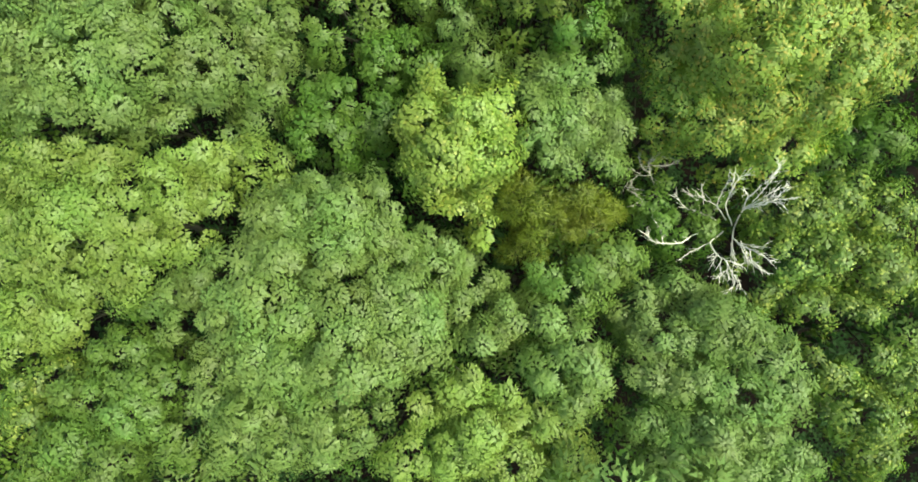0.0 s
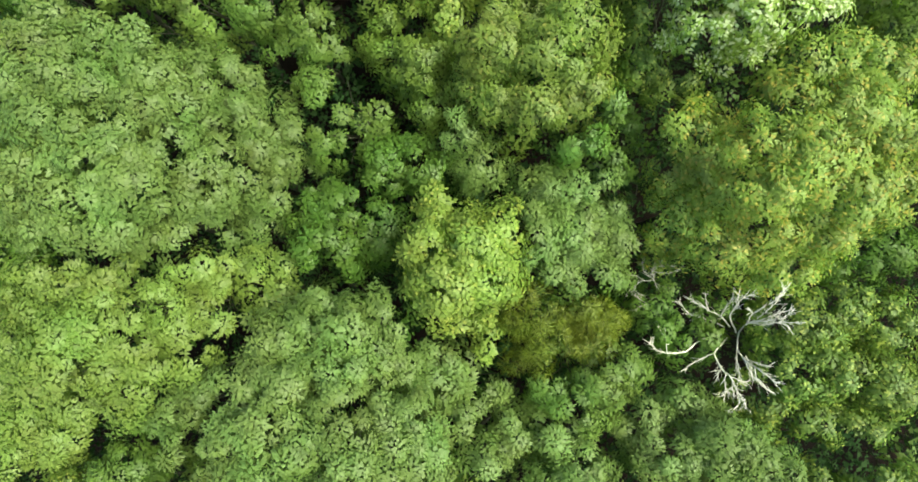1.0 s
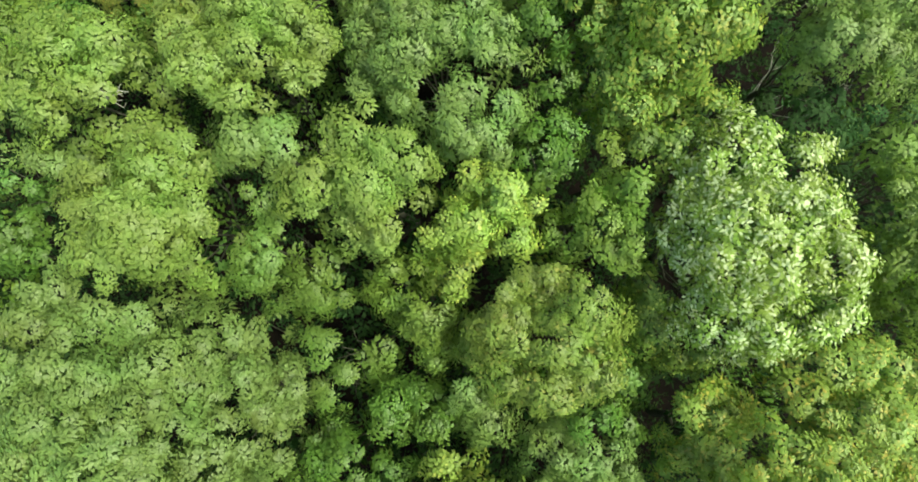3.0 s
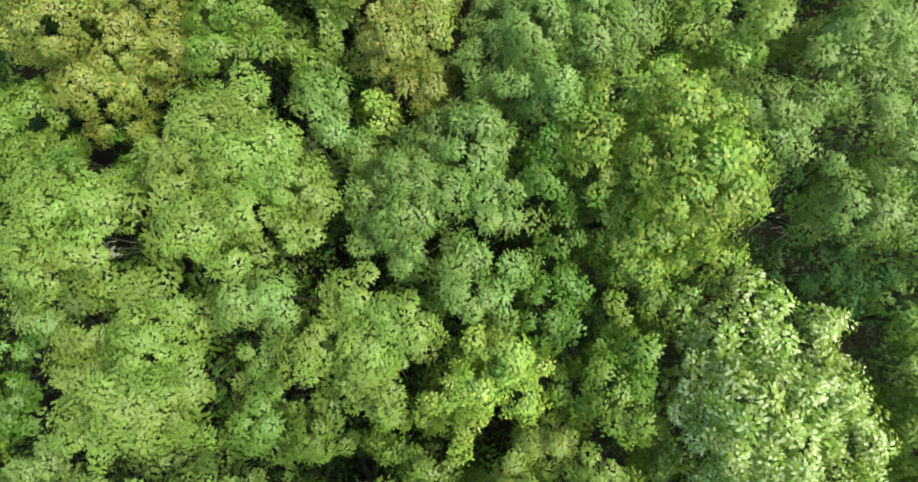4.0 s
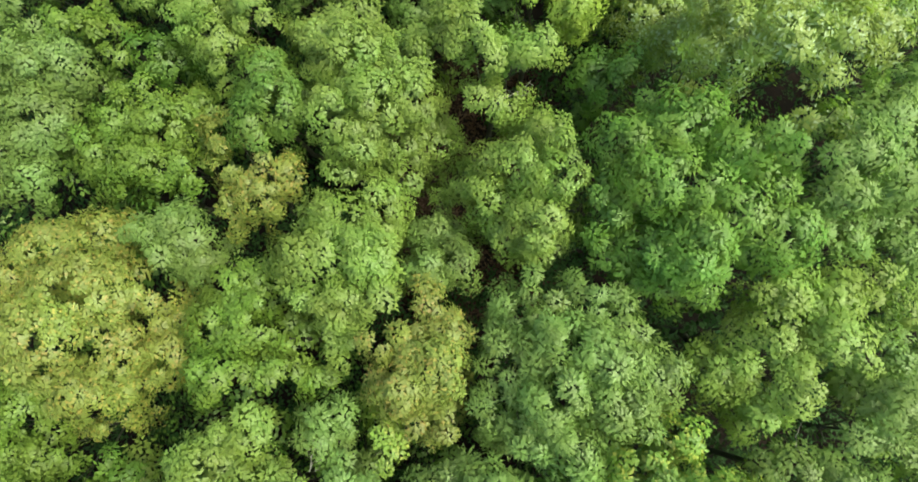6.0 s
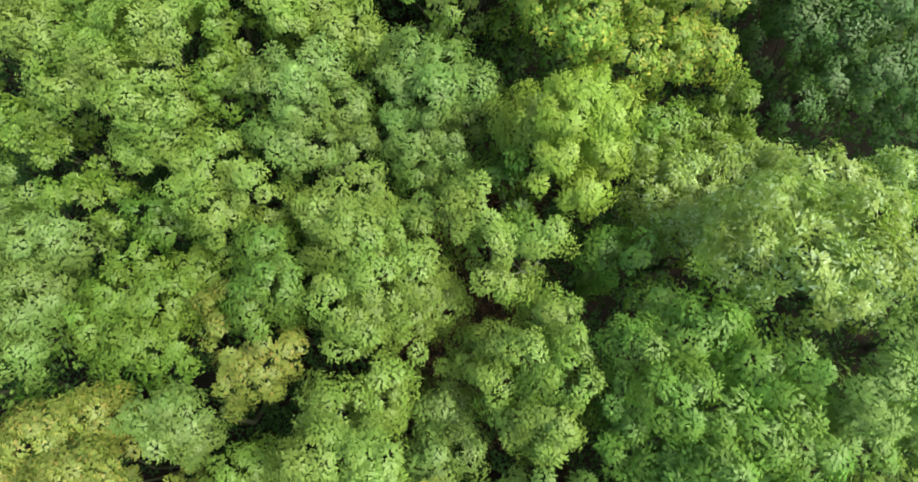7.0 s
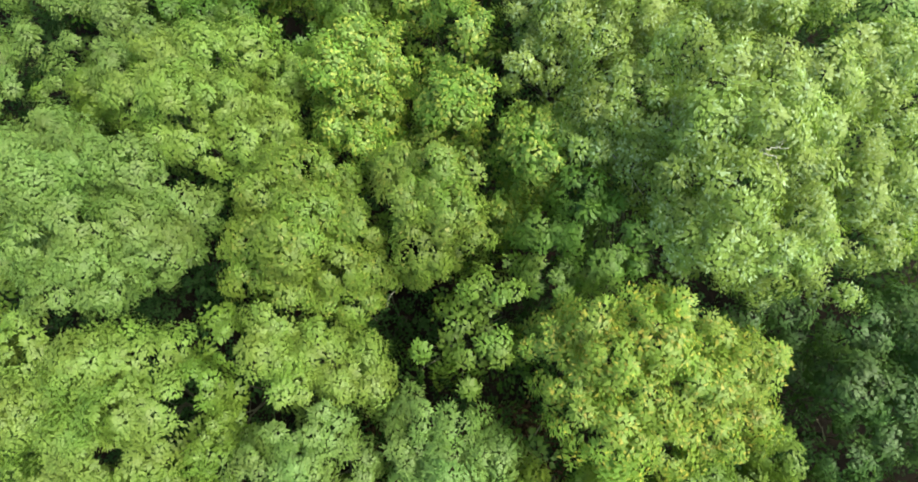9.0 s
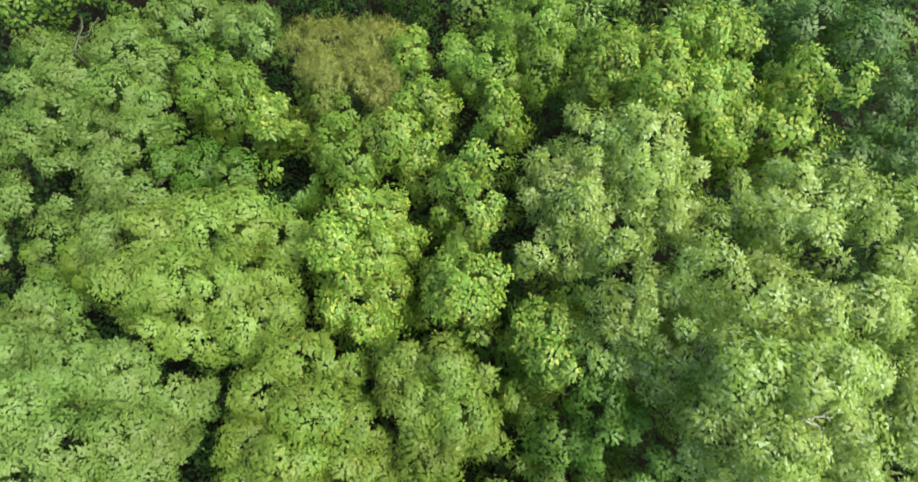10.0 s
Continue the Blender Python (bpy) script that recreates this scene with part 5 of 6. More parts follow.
bare_branch(TREES[-1][0], [(0.67, -1.51, 7.00), (0.80, -1.47, 7.00), (0.92, -1.45, 7.00)], .010, BARK)
bare_branch(TREES[-1][0], [(1.82, -0.78, 6.60), (1.59, -0.96, 6.60), (1.45, -1.10, 6.60), (1.37, -1.32, 6.60)], .014, GREYWOOD)
tree("olive", -0.12, 28.82, "small olive-brown oak standing in the wood",
     [(-0.61, 0.75, 8.6, 0.58), (0.19, 0.62, 8.8, 0.57), (0.76, 0.61, 8.4, 0.53), (-0.41, -0.03, 8.7, 0.63), (0.36, -0.17, 8.7, 0.57), (-0.12, -0.66, 8.5, 0.58), (0.67, -0.64, 8.2, 0.52), (-0.06, -1.15, 8.0, 0.46), (-0.74, 0.40, 8.7, 0.45)])
tree("leafy", 0.57, 26.42, "blue-green oak sapling with soft foliage",
     [(0.54, 1.17, 7.9, 0.60), (0.23, 0.43, 8.4, 0.57), (0.68, 0.40, 8.4, 0.51), (-0.35, 0.15, 8.1, 0.58), (-0.95, -0.12, 7.8, 0.52), (-0.05, -0.32, 8.2, 0.63), (0.60, -0.49, 8.5, 0.50), (-0.75, -0.71, 7.9, 0.51), (0.02, -0.98, 8.3, 0.50)])
tree("oak", -9.35, 33.59, "shaded oak behind a light crown",
     [(-0.17, 0.43, 5.8, 0.73), (1.03, 0.33, 6.5, 0.70), (2.32, -0.76, 7.7, 0.58), (0.76, -0.54, 6.2, 0.63), (-1.53, 0.43, 5.6, 0.82), (-0.88, -0.41, 5.7, 0.73)])
tree("hazel", 3.01, 28.13, "dark green bush under pale oaks",
     [(-0.01, -0.13, 9.2, 0.54), (0.61, -0.28, 9.3, 0.48), (-0.03, 0.57, 9.2, 0.49), (-0.68, -0.18, 8.8, 0.44)])
tree("silveroak", 7.89, 30.07, "pale grey-green oak with hanging shoots",
     [(-0.19, 0.64, 10.5, 0.57), (0.39, 0.21, 10.5, 0.57), (-0.11, -0.30, 10.5, 0.51), (0.43, -0.65, 10.5, 0.51), (-0.75, -0.17, 10.8, 0.44)])
tree("hazel", -5.02, 34.49, "dark green bush behind light crowns",
     [(-0.64, 0.23, 6.0, 0.66), (-1.46, 0.17, 6.4, 0.64), (1.60, -0.26, 6.3, 0.64), (0.53, -0.15, 6.5, 0.63)])
# shaded by leaf colour as well
tree("alder", 7.25, 25.99, "sapling under pale oaks, shade put into its leaf colour",
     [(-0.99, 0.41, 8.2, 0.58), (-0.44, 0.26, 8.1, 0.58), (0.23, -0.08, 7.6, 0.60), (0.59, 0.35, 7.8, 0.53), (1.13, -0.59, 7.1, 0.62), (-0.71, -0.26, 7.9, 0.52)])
tree("oak", -9.34, 36.74, "light green oak with lumpy layers",
     [(-0.47, 1.59, 5.6, 0.83), (0.39, 0.81, 5.9, 0.73), (-0.32, 0.31, 6.0, 0.80), (0.38, -0.56, 6.1, 0.78), (-0.38, -0.89, 6.0, 0.71), (0.86, -1.20, 6.4, 0.54), (0.05, -1.49, 6.1, 0.63)])
tree("oak", -7.34, 37.45, "light green oak with a forked pale trunk",
     [(-0.31, 0.62, 5.6, 0.83), (0.51, 0.18, 5.5, 0.75), (-0.35, -0.52, 6.1, 0.72), (0.25, -0.60, 5.6, 0.66)])
bare_branch(TREES[-1][0], [(-1.25, 0.43, 6.71), (-1.18, 0.81, 6.66), (-1.14, 1.15, 6.62), (-1.20, 1.46, 6.60)], .045, BARK)
bare_branch(TREES[-1][0], [(-1.18, 0.81, 6.66), (-0.98, 0.88, 6.63), (-0.92, 1.15, 6.60), (-0.73, 1.37, 6.65)], .036, BARK)
tree("oak", -8.20, 34.59, "mid-green oak with a loose crown",
     [(0.30, 1.04, 6.3, 0.70), (0.93, 1.01, 5.9, 0.71), (-0.23, -0.04, 6.1, 0.77), (0.79, -0.16, 6.3, 0.76), (1.33, 0.42, 5.9, 0.63), (-1.40, -0.34, 5.6, 0.71), (-0.25, -0.99, 6.1, 0.69), (-1.68, -0.83, 5.4, 0.56), (1.47, -0.70, 6.7, 0.59), (-1.59, 0.19, 5.9, 0.63)])
tree("leafy", -5.19, 37.23, "blue-green rounded oak standing in the wood",
     [(0.12, 0.60, 5.5, 0.75), (-0.52, 0.07, 5.4, 0.76), (0.60, -0.13, 5.7, 0.66), (-0.08, -0.73, 5.4, 0.67)])
tree("maple", -3.47, 35.72, "yellow-green upright maple standing in the wood",
     [(-0.19, 1.53, 6.0, 0.57), (-0.57, 0.39, 6.1, 0.64), (0.17, 0.43, 6.1, 0.71), (0.63, 0.62, 6.5, 0.55), (-0.40, -0.57, 6.2, 0.63), (0.33, -0.69, 6.3, 0.70), (0.04, -1.36, 6.3, 0.61)])
tree("leafy", -1.71, 34.92, "small blue-green oak standing in the wood",
     [(-0.02, 0.53, 6.6, 0.62), (-0.44, -0.01, 6.6, 0.54), (0.39, -0.15, 6.8, 0.60), (-0.03, -0.53, 6.8, 0.53)])
tree("maple", -0.12, 35.48, "narrow yellow-green maple standing in the wood",
     [(-0.14, 1.44, 7.2, 0.46), (0.38, 1.04, 7.2, 0.53), (-0.06, 0.18, 7.2, 0.60), (-0.38, -0.59, 7.0, 0.59), (-0.02, -1.10, 6.9, 0.60), (0.44, -0.30, 7.4, 0.44)])
tree("broomgold", -1.78, 37.06, "brownish-green pine with fine needles",
     [(-0.46, 0.73, 6.2, 0.88), (0.67, 0.47, 6.3, 0.87), (0.08, -0.43, 6.4, 0.78), (-0.63, -0.49, 6.4, 0.71), (0.92, -0.72, 6.7, 0.69), (-1.05, 0.67, 6.4, 0.64), (0.33, -1.16, 6.6, 0.54)])
tree("maple", 1.50, 34.63, "small maple shoot standing in the wood",
     [(0.20, 0.44, 8.1, 0.42), (0.03, -0.09, 8.0, 0.49), (-0.24, -0.33, 8.1, 0.42)])
tree("maple", 0.86, 33.09, "green maple with pointed crown",
     [(0.19, 0.84, 8.0, 0.49), (-0.15, 0.25, 7.8, 0.55), (0.55, 0.20, 8.2, 0.54), (0.15, -0.49, 8.0, 0.60), (-0.53, 0.16, 7.4, 0.50), (-0.35, -0.83, 7.7, 0.48)])
tree("leafy", 2.03, 36.37, "vivid green hornbeam standing in the wood",
     [(-0.97, 0.29, 7.5, 0.66), (-0.50, -0.26, 7.7, 0.65), (0.31, 0.32, 7.8, 0.73), (0.67, -0.55, 8.4, 0.62), (0.65, 0.45, 8.3, 0.63), (-0.14, -0.48, 7.9, 0.57)])
tree("maple", 5.16, 34.75, "tall bright green poplar with shining leaves",
     [(0.51, 0.99, 9.3, 0.65), (1.27, 0.81, 9.1, 0.59), (-0.30, 0.46, 9.4, 0.63), (0.42, 0.04, 9.4, 0.63), (-1.00, 0.45, 9.1, 0.65), (-0.54, -0.39, 9.5, 0.62), (0.14, -0.84, 9.6, 0.61), (1.20, -0.11, 9.2, 0.58), (0.75, -1.11, 9.3, 0.56), (-1.00, 1.06, 8.9, 0.60), (-0.08, -1.42, 9.4, 0.50), (1.32, -0.84, 9.3, 0.45), (-1.43, 0.34, 9.0, 0.53), (-0.99, -0.76, 9.4, 0.50)])
tree("maple", 7.51, 34.05, "yellow-green maple with spreading shoots",
     [(0.65, 0.88, 9.5, 0.45), (0.18, 0.49, 9.6, 0.50), (0.51, 0.26, 9.6, 0.44), (-0.30, -0.11, 9.6, 0.50), (-0.61, -0.66, 9.6, 0.49), (-0.31, -0.90, 9.6, 0.43)])
tree("silveroak", 3.51, 32.54, "large pale oak with a domed crown",
     [(-0.24, 1.10, 9.2, 0.57), (0.42, 0.81, 9.5, 0.61), (1.01, 0.82, 9.4, 0.56), (-0.91, 0.75, 8.9, 0.63), (-0.19, 0.27, 9.4, 0.66), (0.61, 0.07, 9.6, 0.66), (1.54, 0.37, 9.3, 0.56), (-1.26, 0.17, 8.6, 0.64), (-0.64, -0.30, 9.2, 0.67), (0.13, -0.53, 9.5, 0.65), (0.98, -0.49, 9.6, 0.59), (1.90, 0.06, 9.1, 0.50), (-1.44, -0.61, 8.5, 0.64), (-0.83, -0.94, 8.8, 0.56), (-0.11, -1.12, 9.5, 0.48), (0.60, -1.00, 9.7, 0.47)])
tree("silveroak", 6.58, 31.50, "large pale grey-green oak",
     [(0.16, 0.76, 9.8, 0.59), (-0.55, 0.31, 10.0, 0.57), (0.51, 0.31, 10.2, 0.57), (0.90, -0.08, 10.4, 0.55), (-0.55, -0.43, 10.9, 0.57), (0.19, -0.65, 10.9, 0.52), (1.04, -0.73, 10.6, 0.48), (-0.74, 0.64, 9.8, 0.47), (-1.11, -0.40, 10.6, 0.48), (-0.40, -1.15, 10.9, 0.62)])
# another crown whose shade is painted into the leaves
tree("alder", 8.57, 34.63, "grey-green tree with shade put into its leaf colour",
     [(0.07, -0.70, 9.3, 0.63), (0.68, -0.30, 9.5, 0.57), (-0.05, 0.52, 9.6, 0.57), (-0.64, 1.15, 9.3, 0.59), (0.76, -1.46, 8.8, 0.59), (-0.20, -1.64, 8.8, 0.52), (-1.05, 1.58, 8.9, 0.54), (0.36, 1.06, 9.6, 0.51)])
tree("leafy", -9.00, 32.75, "green hornbeam below light oaks",
     [(-0.25, -0.00, 5.8, 0.69), (1.17, -0.19, 6.9, 0.57), (-0.90, 0.21, 5.8, 0.54)])
tree("oak", -5.40, 38.69, "dark oak at the far edge",
     [(-0.55, 0.15, 5.6, 0.76), (0.66, -0.12, 5.6, 0.76), (1.25, -0.48, 5.7, 0.67), (-1.34, 0.43, 5.6, 0.68)])
tree("oak", -1.20, -0.86, "large grey-green oak with a broad lobed crown",
     [(-0.13, 0.99, 8.1, 0.50), (0.41, 1.20, 7.7, 0.51), (0.28, 0.64, 7.7, 0.57), (0.96, 0.95, 7.2, 0.53), (1.06, 0.47, 7.3, 0.59), (1.66, 0.55, 7.0, 0.48), (0.71, 0.05, 7.8, 0.51), (-0.09, 0.25, 8.8, 0.47), (-0.58, 0.39, 9.1, 0.41), (-1.00, 0.14, 9.5, 0.50), (-0.55, -0.09, 9.2, 0.56), (-1.07, -0.32, 9.8, 0.43), (-0.10, -0.25, 8.9, 0.47), (0.19, -0.48, 8.8, 0.47), (0.28, -0.81, 8.8, 0.36), (-0.40, -0.63, 9.1, 0.46), (-0.86, -0.95, 9.5, 0.44), (-1.30, -2.32, 9.0, 0.46), (-1.00, -2.05, 9.0, 0.41)])
tree("oak", -3.72, -1.91, "large grey-green oak with a broad lobed crown",
     [(-0.68, 1.34, 8.8, 0.53), (0.10, 1.34, 9.3, 0.56), (0.56, 1.04, 9.6, 0.44), (-0.47, 0.85, 9.2, 0.51), (0.14, 0.76, 9.6, 0.39), (1.23, 0.15, 9.7, 0.49), (0.74, 0.36, 9.8, 0.33), (-1.02, 0.84, 8.9, 0.47), (-1.14, 0.32, 8.8, 0.53), (-0.10, 0.47, 9.5, 0.45), (-0.29, -0.05, 9.2, 0.51), (0.40, 0.06, 9.5, 0.44), (-0.98, -0.42, 8.8, 0.53), (-0.11, -0.47, 9.3, 0.45), (-1.29, -0.77, 8.6, 0.48), (1.60, -0.45, 9.2, 0.51), (1.24, -0.49, 9.4, 0.50), (0.99, -0.80, 9.3, 0.45), (0.11, -1.12, 9.0, 0.52), (0.60, -1.36, 9.0, 0.52), (-0.69, -1.16, 8.8, 0.53)])
tree("oak", -2.94, 0.70, "large grey-green oak with a broad lobed crown",
     [(-1.37, 0.69, 8.0, 0.51), (-0.76, 0.29, 8.7, 0.42), (-1.50, 0.01, 8.4, 0.49), (0.00, 0.96, 8.1, 0.50), (-0.01, 0.36, 8.6, 0.48), (0.57, 0.21, 8.8, 0.47), (1.13, 0.67, 8.2, 0.50), (1.43, 0.22, 8.2, 0.44), (0.95, -0.12, 8.7, 0.48), (0.57, -0.21, 8.9, 0.47), (1.32, -0.23, 8.3, 0.43), (-0.92, -0.35, 8.8, 0.53), (-1.41, -0.64, 8.7, 0.48), (-0.44, -0.58, 9.1, 0.46), (0.18, -0.40, 9.1, 0.41), (0.33, -0.82, 9.3, 0.45), (0.96, -0.54, 8.9, 0.41)])
tree("dull", -6.95, -2.64, "yellowish hazel with a loose crown",
     [(0.18, 1.07, 8.3, 0.67), (0.98, 0.63, 8.4, 0.66), (-0.62, 0.31, 8.1, 0.62), (0.31, -0.08, 8.4, 0.66), (-0.91, -0.56, 8.1, 0.62), (1.20, -0.31, 8.5, 0.60), (-0.15, -0.87, 8.3, 0.55), (-1.70, -0.96, 7.9, 0.51)])
tree("fresh", -8.64, -0.80, "bright green oak beside a hazel",
     [(0.02, 0.37, 8.1, 0.57), (0.46, 0.00, 7.9, 0.51), (-0.46, -0.45, 7.6, 0.52)])
tree("hornbeam", -8.79, -2.22, "dark green hornbeam in a gap",
     [(-0.16, 0.18, 7.6, 0.58), (-0.15, -0.45, 7.9, 0.51), (0.47, 0.28, 7.8, 0.45)])
tree("oak", 0.38, -1.56, "small oak in a gap between large ones",
     [(0.00, 0.15, 7.8, 0.51), (-0.35, -0.15, 8.1, 0.44), (0.35, 0.24, 7.8, 0.45), (-0.03, -0.39, 8.1, 0.38)])
tree("fresh", 0.16, -3.17, "fresh green oak with spreading lobes",
     [(-0.38, 0.86, 8.1, 0.61), (0.39, 0.80, 8.1, 0.56), (0.67, 0.16, 8.1, 0.61), (-0.20, 0.02, 8.2, 0.67), (-0.76, -0.47, 8.3, 0.60), (0.31, -0.68, 8.1, 0.61), (1.32, -0.60, 7.8, 0.63), (-1.62, -0.46, 8.3, 0.55), (-1.46, 0.52, 8.4, 0.54), (-1.12, 1.12, 8.4, 0.49), (1.12, -0.01, 8.0, 0.50), (1.55, -1.00, 7.7, 0.51)])
tree("sage", 1.79, -2.00, "grey-green oak with a small crown",
     [(-0.32, 0.57, 8.1, 0.56), (0.20, 0.23, 8.0, 0.61), (-0.36, -0.19, 8.1, 0.56), (0.51, -0.35, 8.1, 0.50), (0.06, -0.65, 8.2, 0.43)])
tree("sage", 4.44, -2.70, "large grey-green oak with many lobes",
     [(-1.20, 1.48, 7.5, 0.64), (-0.41, 1.79, 7.6, 0.58), (-0.81, 0.96, 7.9, 0.68), (0.11, 1.26, 8.2, 0.61), (0.72, 0.81, 8.2, 0.61), (-1.36, 0.42, 7.9, 0.56), (-0.64, 0.26, 8.3, 0.66), (0.28, 0.12, 8.3, 0.65), (1.12, 0.15, 8.2, 0.55), (-1.25, -0.51, 8.1, 0.61), (-0.37, -0.71, 8.2, 0.66), (0.74, -0.90, 8.1, 0.67), (1.74, -1.03, 7.8, 0.62), (-0.85, -1.29, 8.1, 0.55), (0.20, -1.42, 8.2, 0.55), (2.33, -1.48, 7.6, 0.44), (1.26, -1.43, 8.0, 0.49)])
tree("hornbeam", 7.18, -2.94, "mid-green hornbeam with dark gaps",
     [(-0.67, 0.42, 8.0, 0.61), (0.06, 0.84, 8.1, 0.55), (0.75, 0.46, 8.0, 0.55), (-0.24, -0.10, 8.1, 0.61), (0.59, -0.39, 8.0, 0.55), (0.41, -1.18, 7.8, 0.56), (-0.89, -0.12, 8.0, 0.49)], density=0.80)
# end of trees

# dead trees
snag = dead_tree(5.55, 0.50, "tall bleached dead tree with bare white boughs", (0.00, 0.00, 7.0), 0.036)
bough(snag, [(0.00, 0.00, 7.0), (-0.19, 0.29, 7.9), (-0.12, 0.30, 8.6), (0.02, 0.37, 9.0), (0.26, 0.35, 9.2)], 0.036, DEADWOOD)
bough(snag, [(-0.19, 0.29, 7.9), (-0.18, 0.37, 8.5), (-0.03, 0.52, 8.9), (0.15, 0.60, 9.1)], 0.036, DEADWOOD)
bough(snag, [(-0.20, 0.50, 8.3), (-0.14, 0.65, 8.7), (-0.03, 0.80, 9.0), (0.04, 1.02, 9.1)], 0.036, DEADWOOD)
bough(snag, [(-0.19, 0.29, 7.9), (-0.27, 0.50, 8.4), (-0.51, 0.65, 8.8)], 0.036, DEADWOOD)
bough(snag, [(-0.06, 0.00, 7.0), (-0.42, 0.40, 7.6), (-0.49, 0.64, 8.2), (-0.51, 0.82, 8.6), (-0.44, 0.88, 8.8)], 0.036, DEADWOOD)
bough(snag, [(-0.49, 0.64, 8.2), (-0.58, 0.80, 8.5), (-0.60, 0.95, 8.7)], 0.036, DEADWOOD)
bough(snag, [(-0.18, 0.13, 7.0), (-0.56, 0.42, 7.5), (-0.62, 0.66, 8.1), (-0.62, 0.87, 8.5)], 0.036, DEADWOOD)
bough(snag, [(0.00, 0.00, 7.0), (-0.35, -0.26, 7.7), (-0.35, -0.44, 8.1), (-0.24, -0.55, 8.5), (-0.17, -0.68, 8.7), (-0.08, -0.76, 8.8)], 0.036, DEADWOOD)
bough(snag, [(-0.35, -0.26, 7.7), (-0.45, -0.55, 8.0), (-0.48, -0.78, 8.1)], 0.036, DEADWOOD)
bough(snag, [(-0.35, -0.44, 8.1), (-0.29, -0.68, 8.2), (-0.23, -0.81, 8.3), (-0.10, -0.96, 8.5)], 0.036, DEADWOOD)
bough(snag, [(-0.30, -0.35, 8.0), (-0.23, -0.62, 8.1), (-0.27, -0.81, 8.2)], 0.036, DEADWOOD)
bough(snag, [(-0.22, -0.11, 6.9), (-0.75, -0.35, 7.5), (-0.74, -0.60, 7.9), (-0.68, -0.71, 8.2), (-0.66, -0.94, 8.4), (-0.58, -1.11, 8.5), (-0.56, -1.27, 8.5)], 0.036, DEADWOOD)
bough(snag, [(-0.68, -0.71, 8.2), (-0.70, -0.94, 8.3), (-0.69, -1.08, 8.3)], 0.036, DEADWOOD)
bough(snag, [(-0.66, -0.94, 8.4), (-0.62, -1.16, 8.4), (-0.80, -1.35, 8.4)], 0.036, DEADWOOD)
bough(snag, [(-0.75, -0.35, 7.5), (-0.90, -0.43, 7.4), (-1.18, -0.57, 7.4), (-1.33, -0.68, 7.4)], 0.036, DEADWOOD)
bough(snag, [(-0.15, -0.09, 6.4), (-0.87, -0.14, 7.0), (-1.22, -0.32, 7.3), (-1.67, -0.32, 7.4), (-1.88, -0.23, 7.3), (-1.97, -0.07, 7.3)], 0.036, DEADWOOD)
bough(snag, [(-1.64, -0.32, 7.4), (-1.52, -0.05, 6.9), (-1.72, 0.28, 6.9)], 0.036, DEADWOOD)
bough(snag, [(-0.15, 0.09, 6.6), (-0.69, 0.33, 6.9), (-0.99, 0.43, 6.9), (-1.25, 0.75, 7.0)], 0.036, DEADWOOD)
bough(snag, [(-0.69, 0.33, 6.9), (-0.77, 0.60, 7.0), (-1.07, 0.79, 7.1)], 0.036, DEADWOOD)
bough(snag, [(-0.63, 0.47, 7.0), (-0.71, 0.67, 7.2), (-0.79, 0.90, 7.4)], 0.036, DEADWOOD)
bough(snag, [(-0.56, 0.42, 7.5), (-0.80, 0.52, 7.6), (-0.96, 0.67, 7.6)], 0.036, DEADWOOD)
bough(snag, [(-0.34, -0.38, 8.0), (-0.26, -0.45, 8.3), (-0.08, -0.49, 8.6)], 0.036, DEADWOOD)
bough(snag, [(-0.26, -0.51, 8.3), (-0.29, -0.73, 8.4), (-0.15, -0.90, 8.5), (-0.09, -0.97, 8.5)], 0.036, DEADWOOD)
bough(snag, [(-0.70, -0.56, 7.8), (-0.80, -0.67, 7.9), (-0.90, -0.82, 8.0)], 0.036, DEADWOOD)
bough(snag, [(-0.70, -0.66, 8.0), (-0.79, -0.88, 8.1), (-0.71, -1.09, 8.2)], 0.036, DEADWOOD)
bough(snag, [(-0.67, -0.86, 8.3), (-0.83, -0.99, 8.3), (-0.91, -1.05, 8.3)], 0.036, DEADWOOD)
bough(snag, [(-0.68, -0.71, 8.2), (-0.53, -0.78, 8.3), (-0.42, -0.81, 8.3)], 0.036, DEADWOOD)
bough(snag, [(-0.35, -0.26, 7.7), (-0.46, -0.49, 7.9), (-0.47, -0.72, 8.0)], 0.036, DEADWOOD)
bough(snag, [(-0.16, 0.33, 8.3), (-0.05, 0.38, 8.7), (0.08, 0.47, 9.0), (0.16, 0.59, 9.1)], 0.036, DEADWOOD)
bough(snag, [(-0.20, 0.30, 8.0), (-0.08, 0.35, 8.5), (-0.01, 0.43, 8.8), (0.03, 0.57, 8.9)], 0.036, DEADWOOD)
bough(snag, [(-0.15, 0.39, 8.3), (-0.11, 0.52, 8.6), (-0.06, 0.71, 8.9), (0.01, 0.89, 9.1)], 0.036, DEADWOOD)
bough(snag, [(-0.05, 0.35, 8.7), (0.11, 0.32, 8.8), (0.17, 0.24, 8.9)], 0.036, DEADWOOD)
snag = dead_tree(4.41, 1.11, "small grey dead tree with a tangle of bare twigs", (0.00, 0.00, 5.6), 0.013)
bough(snag, [(0.00, 0.00, 5.6), (-0.29, 0.22, 6.3), (-0.51, 0.56, 6.8), (-0.64, 0.77, 7.1), (-0.52, 0.98, 7.3)], 0.013, GREYWOOD)
